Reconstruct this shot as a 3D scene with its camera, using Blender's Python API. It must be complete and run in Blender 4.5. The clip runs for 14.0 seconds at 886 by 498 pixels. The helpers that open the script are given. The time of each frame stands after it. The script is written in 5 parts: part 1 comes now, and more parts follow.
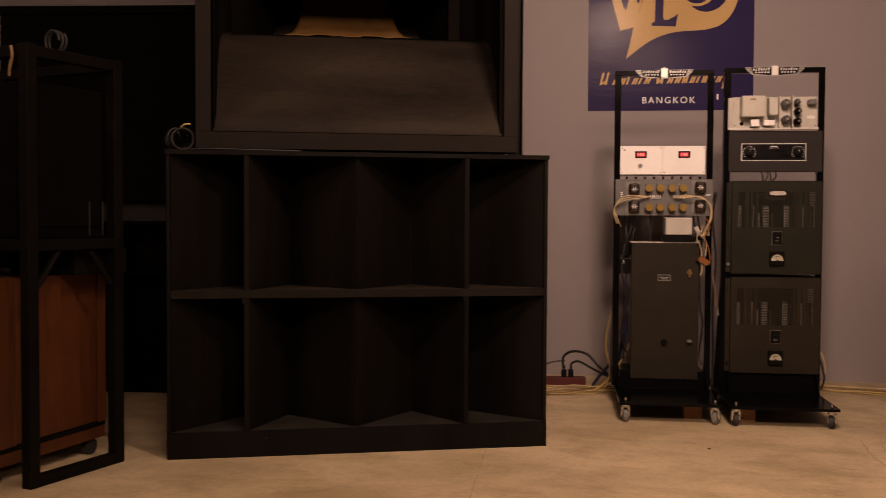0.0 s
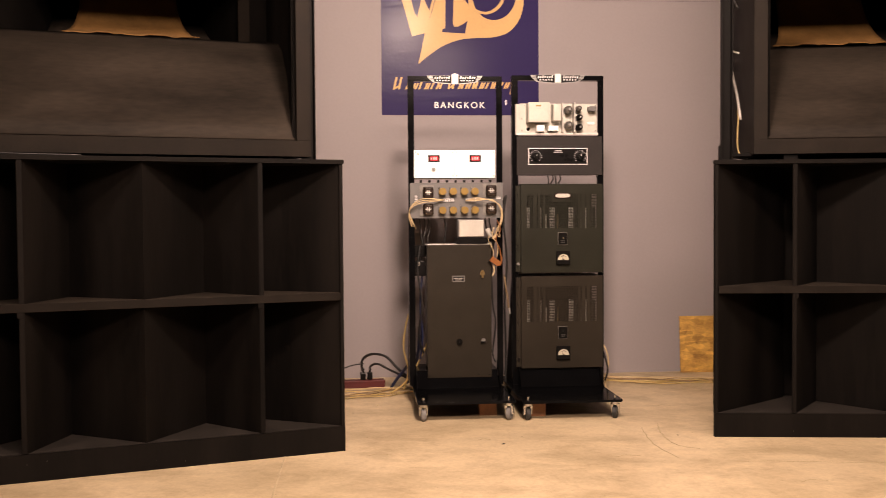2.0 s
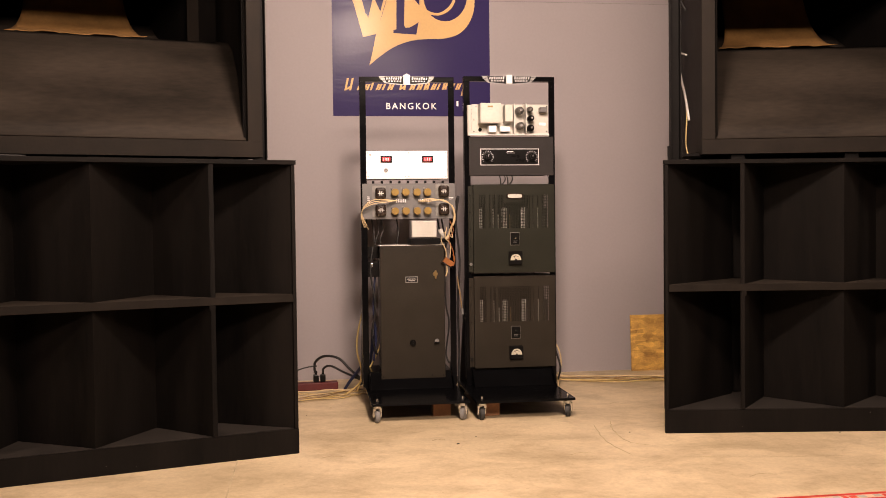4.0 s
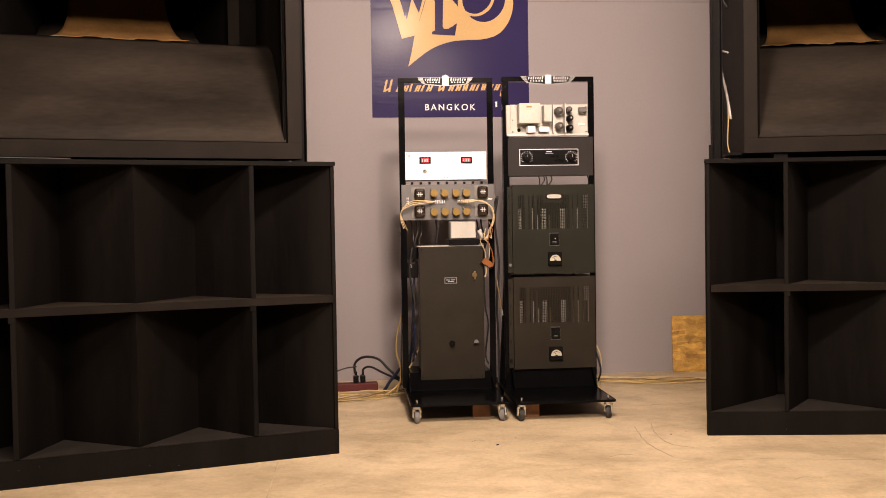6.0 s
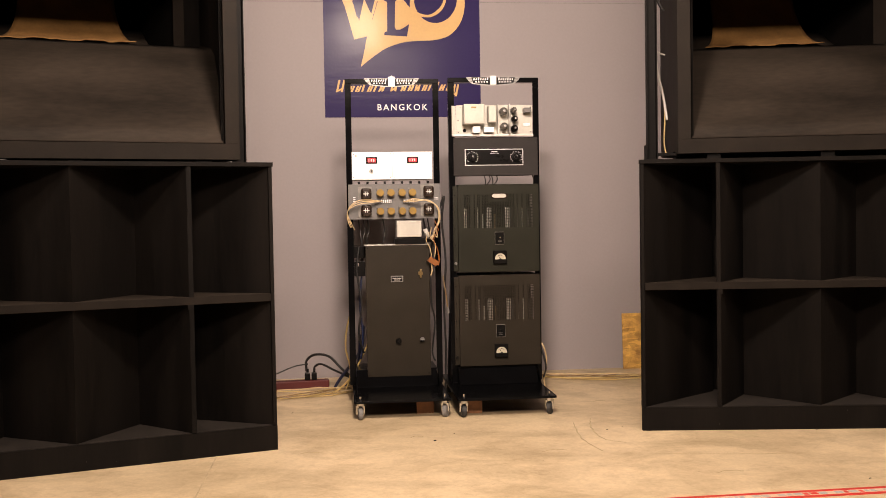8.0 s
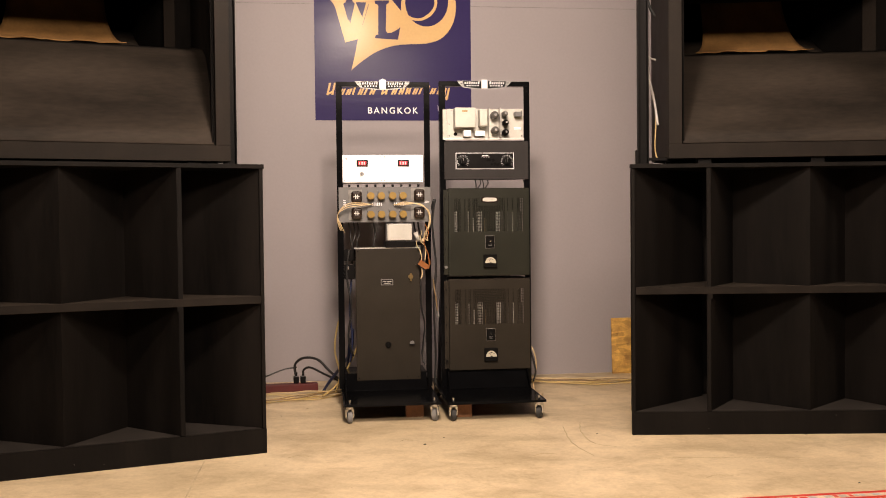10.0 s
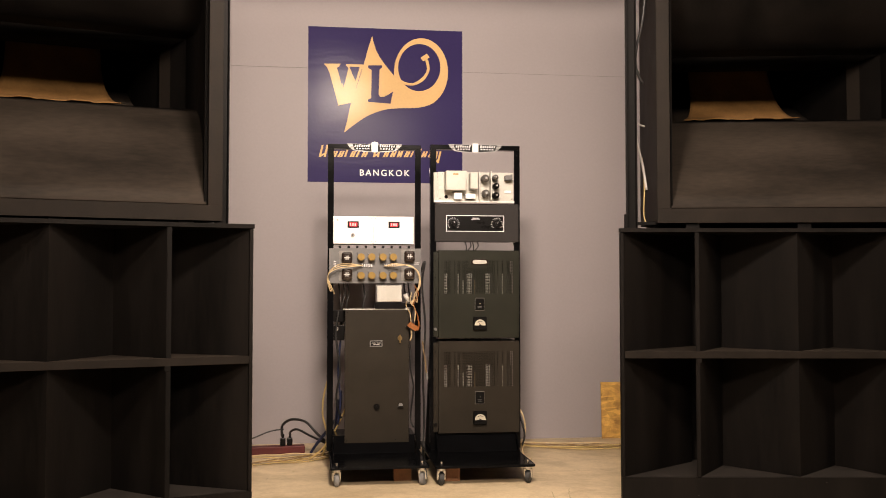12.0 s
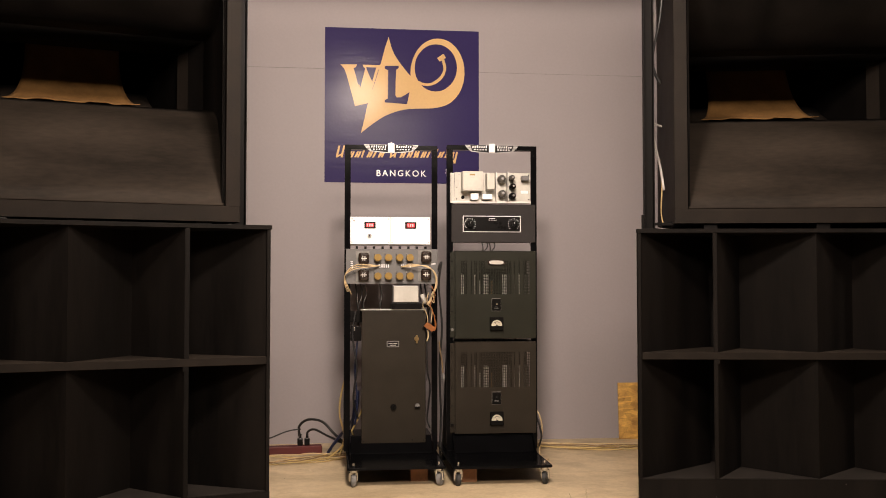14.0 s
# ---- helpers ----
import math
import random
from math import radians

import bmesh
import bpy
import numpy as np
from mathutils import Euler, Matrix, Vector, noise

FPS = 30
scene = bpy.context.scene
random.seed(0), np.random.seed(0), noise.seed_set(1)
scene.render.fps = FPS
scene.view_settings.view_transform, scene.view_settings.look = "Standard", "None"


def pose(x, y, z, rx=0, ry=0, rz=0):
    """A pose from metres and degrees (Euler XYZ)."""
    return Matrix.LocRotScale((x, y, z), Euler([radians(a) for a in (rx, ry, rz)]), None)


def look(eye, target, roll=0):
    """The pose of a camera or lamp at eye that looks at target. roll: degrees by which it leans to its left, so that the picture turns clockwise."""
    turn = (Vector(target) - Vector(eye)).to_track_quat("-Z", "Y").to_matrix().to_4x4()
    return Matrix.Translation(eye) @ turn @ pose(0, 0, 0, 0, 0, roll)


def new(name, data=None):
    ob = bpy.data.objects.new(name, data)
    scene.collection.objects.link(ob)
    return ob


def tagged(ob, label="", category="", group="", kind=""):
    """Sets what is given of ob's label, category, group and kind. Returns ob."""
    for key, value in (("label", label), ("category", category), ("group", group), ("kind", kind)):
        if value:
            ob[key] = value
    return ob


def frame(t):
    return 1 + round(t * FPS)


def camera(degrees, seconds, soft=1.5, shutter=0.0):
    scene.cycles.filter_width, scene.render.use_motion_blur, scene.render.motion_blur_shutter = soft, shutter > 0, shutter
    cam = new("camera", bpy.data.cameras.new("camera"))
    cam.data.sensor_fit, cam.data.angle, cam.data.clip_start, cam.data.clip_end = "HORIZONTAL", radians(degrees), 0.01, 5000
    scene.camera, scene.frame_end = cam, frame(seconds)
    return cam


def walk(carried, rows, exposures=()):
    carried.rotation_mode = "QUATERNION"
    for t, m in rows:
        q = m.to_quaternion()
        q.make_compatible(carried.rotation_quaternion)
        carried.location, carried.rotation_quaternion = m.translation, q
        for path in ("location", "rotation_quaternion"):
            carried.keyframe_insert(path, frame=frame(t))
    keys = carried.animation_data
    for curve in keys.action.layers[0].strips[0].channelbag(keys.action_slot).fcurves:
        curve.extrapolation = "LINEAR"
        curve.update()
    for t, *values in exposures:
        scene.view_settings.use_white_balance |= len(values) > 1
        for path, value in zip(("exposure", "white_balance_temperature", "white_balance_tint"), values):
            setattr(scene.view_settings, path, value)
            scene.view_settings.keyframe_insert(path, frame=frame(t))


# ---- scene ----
cam = camera(49.5, 14.0, soft=0.9, shutter=0.4)
PATH = [
    (0, (0.162, 0.194, 1.105), (-0.083, 2.178, 1.036), 0.3),
    (0.5, (0.179, 0.198, 1.106), (0.042, 2.192, 1.04), 0.1),
    (1, (0.175, 0.207, 1.104), (0.156, 2.206, 1.041), -0.1),
    (1.5, (0.182, 0.206, 1.109), (0.252, 2.203, 1.046), -0.3),
    (2, (0.182, 0.206, 1.116), (0.351, 2.197, 1.051), -0.4),
    (2.5, (0.183, 0.214, 1.111), (0.444, 2.196, 1.048), -0.6),
    (2.7, (0.178, 0.21, 1.11), (0.467, 2.188, 1.047), -0.6),
    (4.8, (0.171, 0.208, 1.106), (0.381, 2.196, 1.047), -0.9),
    (5, (0.184, 0.209, 1.106), (0.371, 2.199, 1.047), -0.9),
    (5.5, (0.185, 0.208, 1.108), (0.371, 2.199, 1.048), -0.9),
    (6, (0.176, 0.209, 1.103), (0.364, 2.199, 1.046), -0.9),
    (6.2, (0.204, 0.186, 1.117), (0.289, 2.182, 1.03), -0.3),
    (6.5, (0.274, 0.179, 1.126), (0.32, 2.176, 1.016), 1.5),
    (6.8, (0.352, 0.143, 1.118), (0.469, 2.138, 1.04), 1.8),
    (7, (0.388, 0.123, 1.112), (0.54, 2.115, 1.041), 0.8),
    (7.2, (0.427, 0.114, 1.108), (0.58, 2.107, 1.025), 0.1),
    (7.5, (0.456, 0.101, 1.123), (0.664, 2.089, 1.04), -0.5),
    (7.7, (0.419, 0.103, 1.111), (0.629, 2.091, 1.048), -0.9),
    (9.8, (0.401, 0.119, 1.113), (0.646, 2.103, 1.045), -0.5),
    (10, (0.395, 0.117, 1.104), (0.636, 2.102, 1.05), -0.6),
    (10.5, (0.386, 0.121, 1.095), (0.599, 2.109, 1.059), -0.6),
    (11, (0.393, 0.119, 1.103), (0.585, 2.11, 1.092), 0.2),
    (11.5, (0.395, 0.111, 1.1), (0.596, 2.1, 1.156), 0.3),
    (12, (0.397, 0.105, 1.097), (0.658, 2.086, 1.174), 0.0),
    (12.5, (0.395, 0.106, 1.107), (0.672, 2.085, 1.174), -0.1),
    (13, (0.392, 0.117, 1.105), (0.648, 2.097, 1.213), -0.1),
    (13.5, (0.397, 0.105, 1.099), (0.605, 2.093, 1.181), 0.0),
    (14, (0.396, 0.104, 1.106), (0.623, 2.09, 1.181), -0.0),
]
EXPOSURES = [(0, -1.32, 8300, 30), (0.5, -0.75, 7750, 25), (1.0, -0.32, 7430, 22), (1.5, -0.1, 7200, 20), (2.5, -0.03, 7000, 18), (5, -0.04, 6750, 14), (7.5, -0.04, 6650, 11), (10, -0.03, 6550, 8), (12.5, 0.02, 6400, 6), (14, -0.2, 6320, 7)]
walk(cam, [(t, look(eye, aim, lean)) for t, eye, aim, lean in PATH], EXPOSURES)

# ---- light ----
def lamp(name, energy, size_x, size_y, m, colour=(1.0, 0.8, 0.665), spread=180):
    d = bpy.data.lights.new(name, "AREA")
    d.shape, d.size, d.size_y, d.energy, d.color, d.spread = "RECTANGLE", size_x, size_y, energy, colour, radians(spread)
    ob = new(name, d)
    ob.matrix_world = m
    return ob


world = bpy.data.worlds.new("room_dark")
world.use_nodes = True
world.node_tree.nodes["Background"].inputs[0].default_value = (0.02, 0.018, 0.016, 1)
world.node_tree.nodes["Background"].inputs[1].default_value = 0.1
scene.world = world
# a row of ceiling spots before the loudspeakers, and one further back
lamp("ceiling_lamp_middle", 150, 0.42, 0.3, look((0.66, 2.5, 3.34), (1.35, 6.9, 1.6)), spread=150)
lamp("ceiling_lamp_rear", 255, 2.0, 0.5, look((0.85, -0.3, 3.4), (2.1, 6.5, 1.5)))
lamp("ceiling_lamp_west", 42, 0.5, 0.4, look((-2.75, 2.5, 3.3), (-1.0, 4.9, 0.6)))
lamp("ceiling_lamp_east", 62, 0.5, 0.4, look((4.9, 2.6, 3.3), (3.0, 4.9, 0.6)))

# ---- materials ----
def material(name, colour, rough=0.6, metal=0.0, mottle=0.25, scale=6.0, fine=90.0, bump=0.15, dark=None, stretch=(1, 1, 1), coat=0.0, spec=0.5):
    m = bpy.data.materials.new(name)
    m.use_nodes = True
    nt = m.node_tree
    n, l = nt.nodes, nt.links
    b = n["Principled BSDF"]
    b.inputs["Metallic"].default_value = metal
    b.inputs["Coat Weight"].default_value = coat
    b.inputs["Specular IOR Level"].default_value = spec
    tc = n.new("ShaderNodeTexCoord")
    mp = n.new("ShaderNodeMapping")
    mp.inputs["Scale"].default_value = stretch
    l.new(tc.outputs["Object"], mp.inputs["Vector"])
    big = n.new("ShaderNodeTexNoise")
    big.inputs["Scale"].default_value, big.inputs["Detail"].default_value = scale, 6
    small = n.new("ShaderNodeTexNoise")
    small.inputs["Scale"].default_value, small.inputs["Detail"].default_value = fine, 4
    l.new(mp.outputs[0], big.inputs["Vector"])
    l.new(mp.outputs[0], small.inputs["Vector"])
    mix = n.new("ShaderNodeMath")
    mix.operation = "MULTIPLY_ADD"
    mix.inputs[1].default_value = 0.4
    l.new(small.outputs[0], mix.inputs[0])
    l.new(big.outputs[0], mix.inputs[2])
    ramp = n.new("ShaderNodeValToRGB")
    lo = dark or [c * (1 - mottle) for c in colour]
    hi = [min(1, c * (1 + mottle)) for c in colour]
    ramp.color_ramp.elements[0].position, ramp.color_ramp.elements[1].position = 0.45, 0.95
    ramp.color_ramp.elements[0].color = (*lo, 1)
    ramp.color_ramp.elements[1].color = (*hi, 1)
    l.new(mix.outputs[0], ramp.inputs[0])
    l.new(ramp.outputs[0], b.inputs["Base Color"])
    rr = n.new("ShaderNodeMapRange")
    rr.inputs["To Min"].default_value, rr.inputs["To Max"].default_value = max(0.06, rough - 0.1), min(1, rough + 0.1)
    l.new(big.outputs[0], rr.inputs["Value"])
    l.new(rr.outputs[0], b.inputs["Roughness"])
    if bump:
        bp = n.new("ShaderNodeBump")
        bp.inputs["Strength"].default_value, bp.inputs["Distance"].default_value = bump, 0.004
        l.new(mix.outputs[0], bp.inputs["Height"])
        l.new(bp.outputs[0], b.inputs["Normal"])
    return m


def glowing(name, colour, strength):
    m = bpy.data.materials.new(name)
    m.use_nodes = True
    b = m.node_tree.nodes["Principled BSDF"]
    b.inputs["Base Color"].default_value = (*colour, 1)
    b.inputs["Emission Color"].default_value = (*colour, 1)
    b.inputs["Emission Strength"].default_value = strength
    return m


def floor_material():
    """Worn trowelled concrete: broad clouds, wiped stains, fine grain, pits and scratches."""
    m = material("worn_concrete", (0.695, 0.56, 0.372), 0.5, 0, 0.1, 1.3, 30, 0.1, (0.58, 0.465, 0.3))
    nt = m.node_tree
    n, l = nt.nodes, nt.links
    b = n["Principled BSDF"]
    ramp = [x for x in n if x.type == "VALTORGB"][0]
    tc = [x for x in n if x.type == "TEX_COORD"][0]

    def noise(scale, detail, rough, distort, stretch, turn):
        mp = n.new("ShaderNodeMapping")
        mp.inputs["Scale"].default_value = stretch
        mp.inputs["Rotation"].default_value = (0, 0, turn)
        l.new(tc.outputs["Object"], mp.inputs["Vector"])
        st = n.new("ShaderNodeTexNoise")
        st.inputs["Scale"].default_value, st.inputs["Detail"].default_value = scale, detail
        st.inputs["Roughness"].default_value, st.inputs["Distortion"].default_value = rough, distort
        l.new(mp.outputs[0], st.inputs["Vector"])
        return st

    def stained(base, source, lo, hi, tint, amount):
        r = n.new("ShaderNodeValToRGB")
        r.color_ramp.elements[0].position, r.color_ramp.elements[1].position = lo, hi
        r.color_ramp.elements[0].color, r.color_ramp.elements[1].color = (*tint, 1), (1, 1, 1, 1)
        l.new(source, r.inputs[0])
        mx = n.new("ShaderNodeMixRGB")
        mx.blend_type = "MULTIPLY"
        mx.inputs[0].default_value = amount
        l.new(base, mx.inputs[1])
        l.new(r.outputs[0], mx.inputs[2])
        return mx.outputs[0]

    wiped = noise(1.7, 8, 0.62, 0.5, (1.0, 1.5, 1), 0.25)
    blots = noise(5.5, 7, 0.7, 0.3, (1.0, 1.2, 1), 0.9)
    grain = noise(55, 4, 0.7, 0.0, (1, 1, 1), 0.0)
    pits = noise(42, 3, 0.6, 0.0, (1, 1, 1), 0.0)
    col = stained(ramp.outputs[0], wiped.outputs[0], 0.34, 0.56, (0.6, 0.57, 0.51), 0.72)
    col = stained(col, blots.outputs[0], 0.33, 0.52, (0.64, 0.6, 0.53), 0.5)
    col = stained(col, grain.outputs[0], 0.3, 0.6, (0.82, 0.79, 0.74), 0.6)
    col = stained(col, pits.outputs[0], 0.25, 0.31, (0.5, 0.44, 0.36), 0.7)
    # thin scratches
    sc = n.new("ShaderNodeTexVoronoi")
    sc.feature = "DISTANCE_TO_EDGE"
    sc.inputs["Scale"].default_value = 0.8
    wob = n.new("ShaderNodeMixRGB")
    wob.blend_type = "ADD"
    wob.inputs[0].default_value = 0.3
    l.new(tc.outputs["Object"], wob.inputs[1])
    l.new(wiped.outputs["Color"], wob.inputs[2])
    l.new(wob.outputs[0], sc.inputs["Vector"])
    col = stained(col, sc.outputs["Distance"], 0.0, 0.005, (0.86, 0.83, 0.78), 0.5)
    l.new(col, b.inputs["Base Color"])
    return m


WALL = material("grey_wall_paint", (0.282, 0.252, 0.26), 0.62, 0, 0.06, 0.9, 60, 0.05)
CEIL = material("ceiling_paint", (0.25, 0.23, 0.22), 0.8, 0, 0.1, 1, 40, 0.05)
FLOOR = floor_material()
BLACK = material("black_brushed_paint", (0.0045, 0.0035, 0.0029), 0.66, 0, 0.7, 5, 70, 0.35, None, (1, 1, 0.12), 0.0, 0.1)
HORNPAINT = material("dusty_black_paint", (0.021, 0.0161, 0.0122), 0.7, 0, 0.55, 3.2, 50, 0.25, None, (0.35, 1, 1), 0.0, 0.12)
# dust plus the light from above, both put into this paler black
DUSTLIT = material("dusty_lit_black", (0.019, 0.0155, 0.013), 0.8, 0, 0.4, 9, 60, 0.2, None, (1, 1, 1), 0.0, 0.2)
HORNFACE = material("black_frame_paint", (0.0112, 0.0086, 0.0067), 0.66, 0, 0.35, 6, 80, 0.2, None, (1, 1, 1), 0.0, 0.1)
RAWWOOD = material("raw_plywood", (0.235, 0.122, 0.037), 0.7, 0, 0.25, 7, 60, 0.15, None, (1, 1, 0.3))
STEEL = material("black_gloss_steel", (0.003, 0.003, 0.0034), 0.17, 0, 0.3, 8, 60, 0.0, None, (1, 1, 1), 0.0, 0.06)
STEELM = material("black_matt_steel", (0.005, 0.0043, 0.004), 0.5, 0, 0.3, 8, 60, 0.08, None, (1, 1, 1), 0.0, 0.07)
WHITE = material("white_enamel", (0.86, 0.86, 0.86), 0.35, 0, 0.03, 5, 40, 0.02)
CREAM = material("cream_paint", (0.46, 0.445, 0.4), 0.45, 0, 0.1, 9, 60, 0.05)
SILVER = material("brushed_aluminium", (0.55, 0.53, 0.5), 0.4, 0.5, 0.12, 12, 120, 0.05)
BADGE = material("pale_cast_alloy", (0.29, 0.285, 0.28), 0.38, 0.35, 0.15, 30, 120, 0.05, None, (1, 1, 1), 0.0, 0.2)
GREYPANEL = material("grey_panel_paint", (0.115, 0.111, 0.11), 0.45, 0, 0.1, 10, 90, 0.05)
CHARCOAL = material("charcoal_wrinkle_paint", (0.024, 0.021, 0.0205), 0.58, 0, 0.15, 10, 160, 0.2, None, (1, 1, 1), 0.0, 0.15)
GREEN = material("dark_green_enamel", (0.0148, 0.0148, 0.0098), 0.45, 0, 0.14, 8, 120, 0.1, None, (1, 1, 1), 0.0, 0.16)
OLIVE = material("dark_olive_enamel", (0.021, 0.0168, 0.0118), 0.45, 0, 0.14, 8, 120, 0.1, None, (1, 1, 1), 0.0, 0.16)
DARK = material("dark_interior", (0.005, 0.0045, 0.004), 0.8, 0, 0.2, 8, 60, 0.0, None, (1, 1, 1), 0.0, 0.08)
BAKELITE = material("black_bakelite", (0.006, 0.0055, 0.0055), 0.3, 0, 0.2, 20, 90, 0.0, None, (1, 1, 1), 0.0, 0.1)
GOLD = material("gold_anodised", (0.22, 0.135, 0.025), 0.45, 0.3, 0.15, 20, 90, 0.05)
BRASS = material("aged_brass", (0.28, 0.2, 0.09), 0.35, 0.9, 0.2, 20, 90, 0.05)
CHROME = material("worn_chrome", (0.6, 0.59, 0.57), 0.22, 0.95, 0.15, 20, 90, 0.0)
RUBBER = material("grey_rubber", (0.16, 0.155, 0.15), 0.7, 0, 0.15, 30, 90, 0.05)
RUBBERD = material("black_rubber", (0.018, 0.018, 0.018), 0.6, 0, 0.15, 30, 90, 0.05)
GLASS = material("silvered_tube_glass", (0.2, 0.19, 0.18), 0.12, 0.6, 0.2, 20, 90, 0.0)
TUBE = material("pale_tube_glass", (0.85, 0.83, 0.76), 0.3, 0.0, 0.2, 20, 90, 0.0)
def strand_board():
    """Pressed wood strands: flakes of many tones, laid every way."""
    m = material("strand_board", (0.56, 0.36, 0.09), 0.62, 0, 0.3, 14, 90, 0.25, (0.36, 0.2, 0.055))
    n, l = m.node_tree.nodes, m.node_tree.links
    base = [x for x in n if x.type == "VALTORGB"][0].outputs[0]
    tc = [x for x in n if x.type == "TEX_COORD"][0]
    for turn, stretch, amount in ((0.5, (14, 14, 34), 0.6), (-0.8, (12, 12, 40), 0.5)):
        mp = n.new("ShaderNodeMapping")
        mp.inputs["Scale"].default_value, mp.inputs["Rotation"].default_value = stretch, (0, turn, 0)
        l.new(tc.outputs["Object"], mp.inputs["Vector"])
        v = n.new("ShaderNodeTexVoronoi")
        v.inputs["Scale"].default_value = 1.0
        l.new(mp.outputs[0], v.inputs["Vector"])
        r = n.new("ShaderNodeValToRGB")
        r.color_ramp.elements[0].position, r.color_ramp.elements[1].position = 0.1, 0.8
        r.color_ramp.elements[0].color, r.color_ramp.elements[1].color = (0.5, 0.4, 0.3, 1), (1.25, 1.2, 1.1, 1)
        l.new(v.outputs["Color"], r.inputs[0])
        mx = n.new("ShaderNodeMixRGB")
        mx.blend_type = "MULTIPLY"
        mx.inputs[0].default_value = amount
        l.new(base, mx.inputs[1])
        l.new(r.outputs[0], mx.inputs[2])
        base = mx.outputs[0]
    l.new(base, n["Principled BSDF"].inputs["Base Color"])
    return m


OSB = strand_board()
WALNUT = material("orange_teak_veneer", (0.085, 0.025, 0.007), 0.45, 0, 0.3, 9, 60, 0.1, None, (6, 6, 0.5))
BLOCK = material("brown_timber", (0.27, 0.12, 0.05), 0.65, 0, 0.3, 12, 80, 0.2)
YELLOW = material("yellow_cable_sheath", (0.55, 0.4, 0.16), 0.5, 0, 0.12, 12, 60, 0.0)
IVORY = material("ivory_wire", (0.58, 0.44, 0.25), 0.5, 0, 0.12, 12, 60, 0.0)
BLUEC = material("blue_cable", (0.011, 0.016, 0.05), 0.45, 0, 0.1, 12, 60, 0.0)
BLACKC = material("black_cable", (0.012, 0.011, 0.011), 0.45, 0, 0.1, 12, 60, 0.0)
GREYC = material("grey_cable", (0.45, 0.43, 0.4), 0.5, 0, 0.1, 12, 60, 0.0)
ORANGE = material("orange_plastic", (0.23, 0.075, 0.012), 0.4, 0, 0.1, 12, 60, 0.0)
RED = material("dark_red_plastic", (0.075, 0.005, 0.004), 0.6, 0, 0.15, 12, 60, 0.0)
TAPERED = material("red_tape", (0.62, 0.045, 0.035), 0.4, 0, 0.12, 6, 50, 0.05)
TAPEWHITE = material("pale_tape", (0.68, 0.52, 0.38), 0.45, 0, 0.15, 9, 50, 0.05)
def vinyl(name, colour):
    m = material(name, colour, 0.16, 0, 0.08, 1.6, 60, 0.0, None, (1, 1, 1), 0.0, 0.03)
    n, l = m.node_tree.nodes, m.node_tree.links
    b = n["Principled BSDF"]
    tc = [x for x in n if x.type == "TEX_COORD"][0]
    wave = n.new("ShaderNodeMapping")
    wave.inputs["Scale"].default_value = (1.2, 1, 6.0)
    l.new(tc.outputs["Object"], wave.inputs["Vector"])
    before = None
    for src, scale, dist, power in ((wave.outputs[0], 1.6, 0.012, 0.1), (tc.outputs["Object"], 48.0, 0.002, 0.25)):
        t = n.new("ShaderNodeTexNoise")
        t.inputs["Scale"].default_value, t.inputs["Detail"].default_value = scale, 3
        l.new(src, t.inputs["Vector"])
        bp = n.new("ShaderNodeBump")
        bp.inputs["Strength"].default_value, bp.inputs["Distance"].default_value = power, dist
        l.new(t.outputs[0], bp.inputs["Height"])
        if before:
            l.new(before, bp.inputs["Normal"])
        before = bp.outputs[0]
    l.new(before, b.inputs["Normal"])
    return m


NAVY = vinyl("navy_vinyl", (0.034, 0.026, 0.088))
VGOLD = vinyl("gold_vinyl", (0.62, 0.41, 0.19))
VWHITE = material("white_vinyl", (0.75, 0.73, 0.74), 0.35, 0, 0.03, 3, 20, 0.05)
INK = material("badge_ink", (0.008, 0.008, 0.009), 0.4, 0, 0.1, 30, 90, 0.0, None, (1, 1, 1), 0.0, 0.1)
SEAM = material("dark_seam", (0.2, 0.18, 0.18), 0.8, 0, 0.3, 12, 60, 0.0)
SOCKET = material("brown_bakelite", (0.02, 0.012, 0.008), 0.25, 0, 0.4, 25, 90, 0.05, None, (1, 1, 1), 0.0, 0.5)
PLATE = material("dull_tinned_plate", (0.17, 0.162, 0.15), 0.45, 0.2, 0.35, 22, 90, 0.05)
METER = material("meter_card", (0.5, 0.46, 0.36), 0.5, 0, 0.08, 20, 90, 0.0)
# deeper black for dim places, their shade is put into the colour
SHADEBLACK = material("shaded_black", (0.0032, 0.0027, 0.0024), 0.9, 0, 0.3, 8, 300, 0.1, None, (1, 1, 1), 0.0, 0.03)
TAN = material("tan_cable", (0.22, 0.14, 0.06), 0.5, 0, 0.12, 12, 60, 0.0)
SCUFF = material("scuff_dirt", (0.47, 0.385, 0.24), 0.85, 0, 0.3, 12, 60, 0.0)
GROOVE = material("groove_dirt", (0.5, 0.41, 0.27), 0.85, 0, 0.3, 12, 60, 0.0)
LEDRED = glowing("red_led_window", (0.5, 0.01, 0.02), 0.5)
LEDSEG = glowing("red_led_segment", (1.0, 0.2, 0.2), 1.6)

# ---- mesh helpers ----
def box(bm, x0, x1, y0, y1, z0, z1, bevel=0.0):
    r = bmesh.ops.create_cube(bm, size=1.0)
    vs = r["verts"]
    bmesh.ops.transform(bm, matrix=Matrix.Translation(((x0 + x1) / 2, (y0 + y1) / 2, (z0 + z1) / 2)) @ Matrix.Diagonal((x1 - x0, y1 - y0, z1 - z0, 1)), verts=vs)
    if bevel:
        es = list({e for v in vs for e in v.link_edges})
        bmesh.ops.bevel(bm, geom=es, offset=bevel, segments=2, affect="EDGES", profile=0.5)
    return bm


def block(x0, x1, y0, y1, z0, z1, bevel=0.002):
    return box(bmesh.new(), x0, x1, y0, y1, z0, z1, bevel)


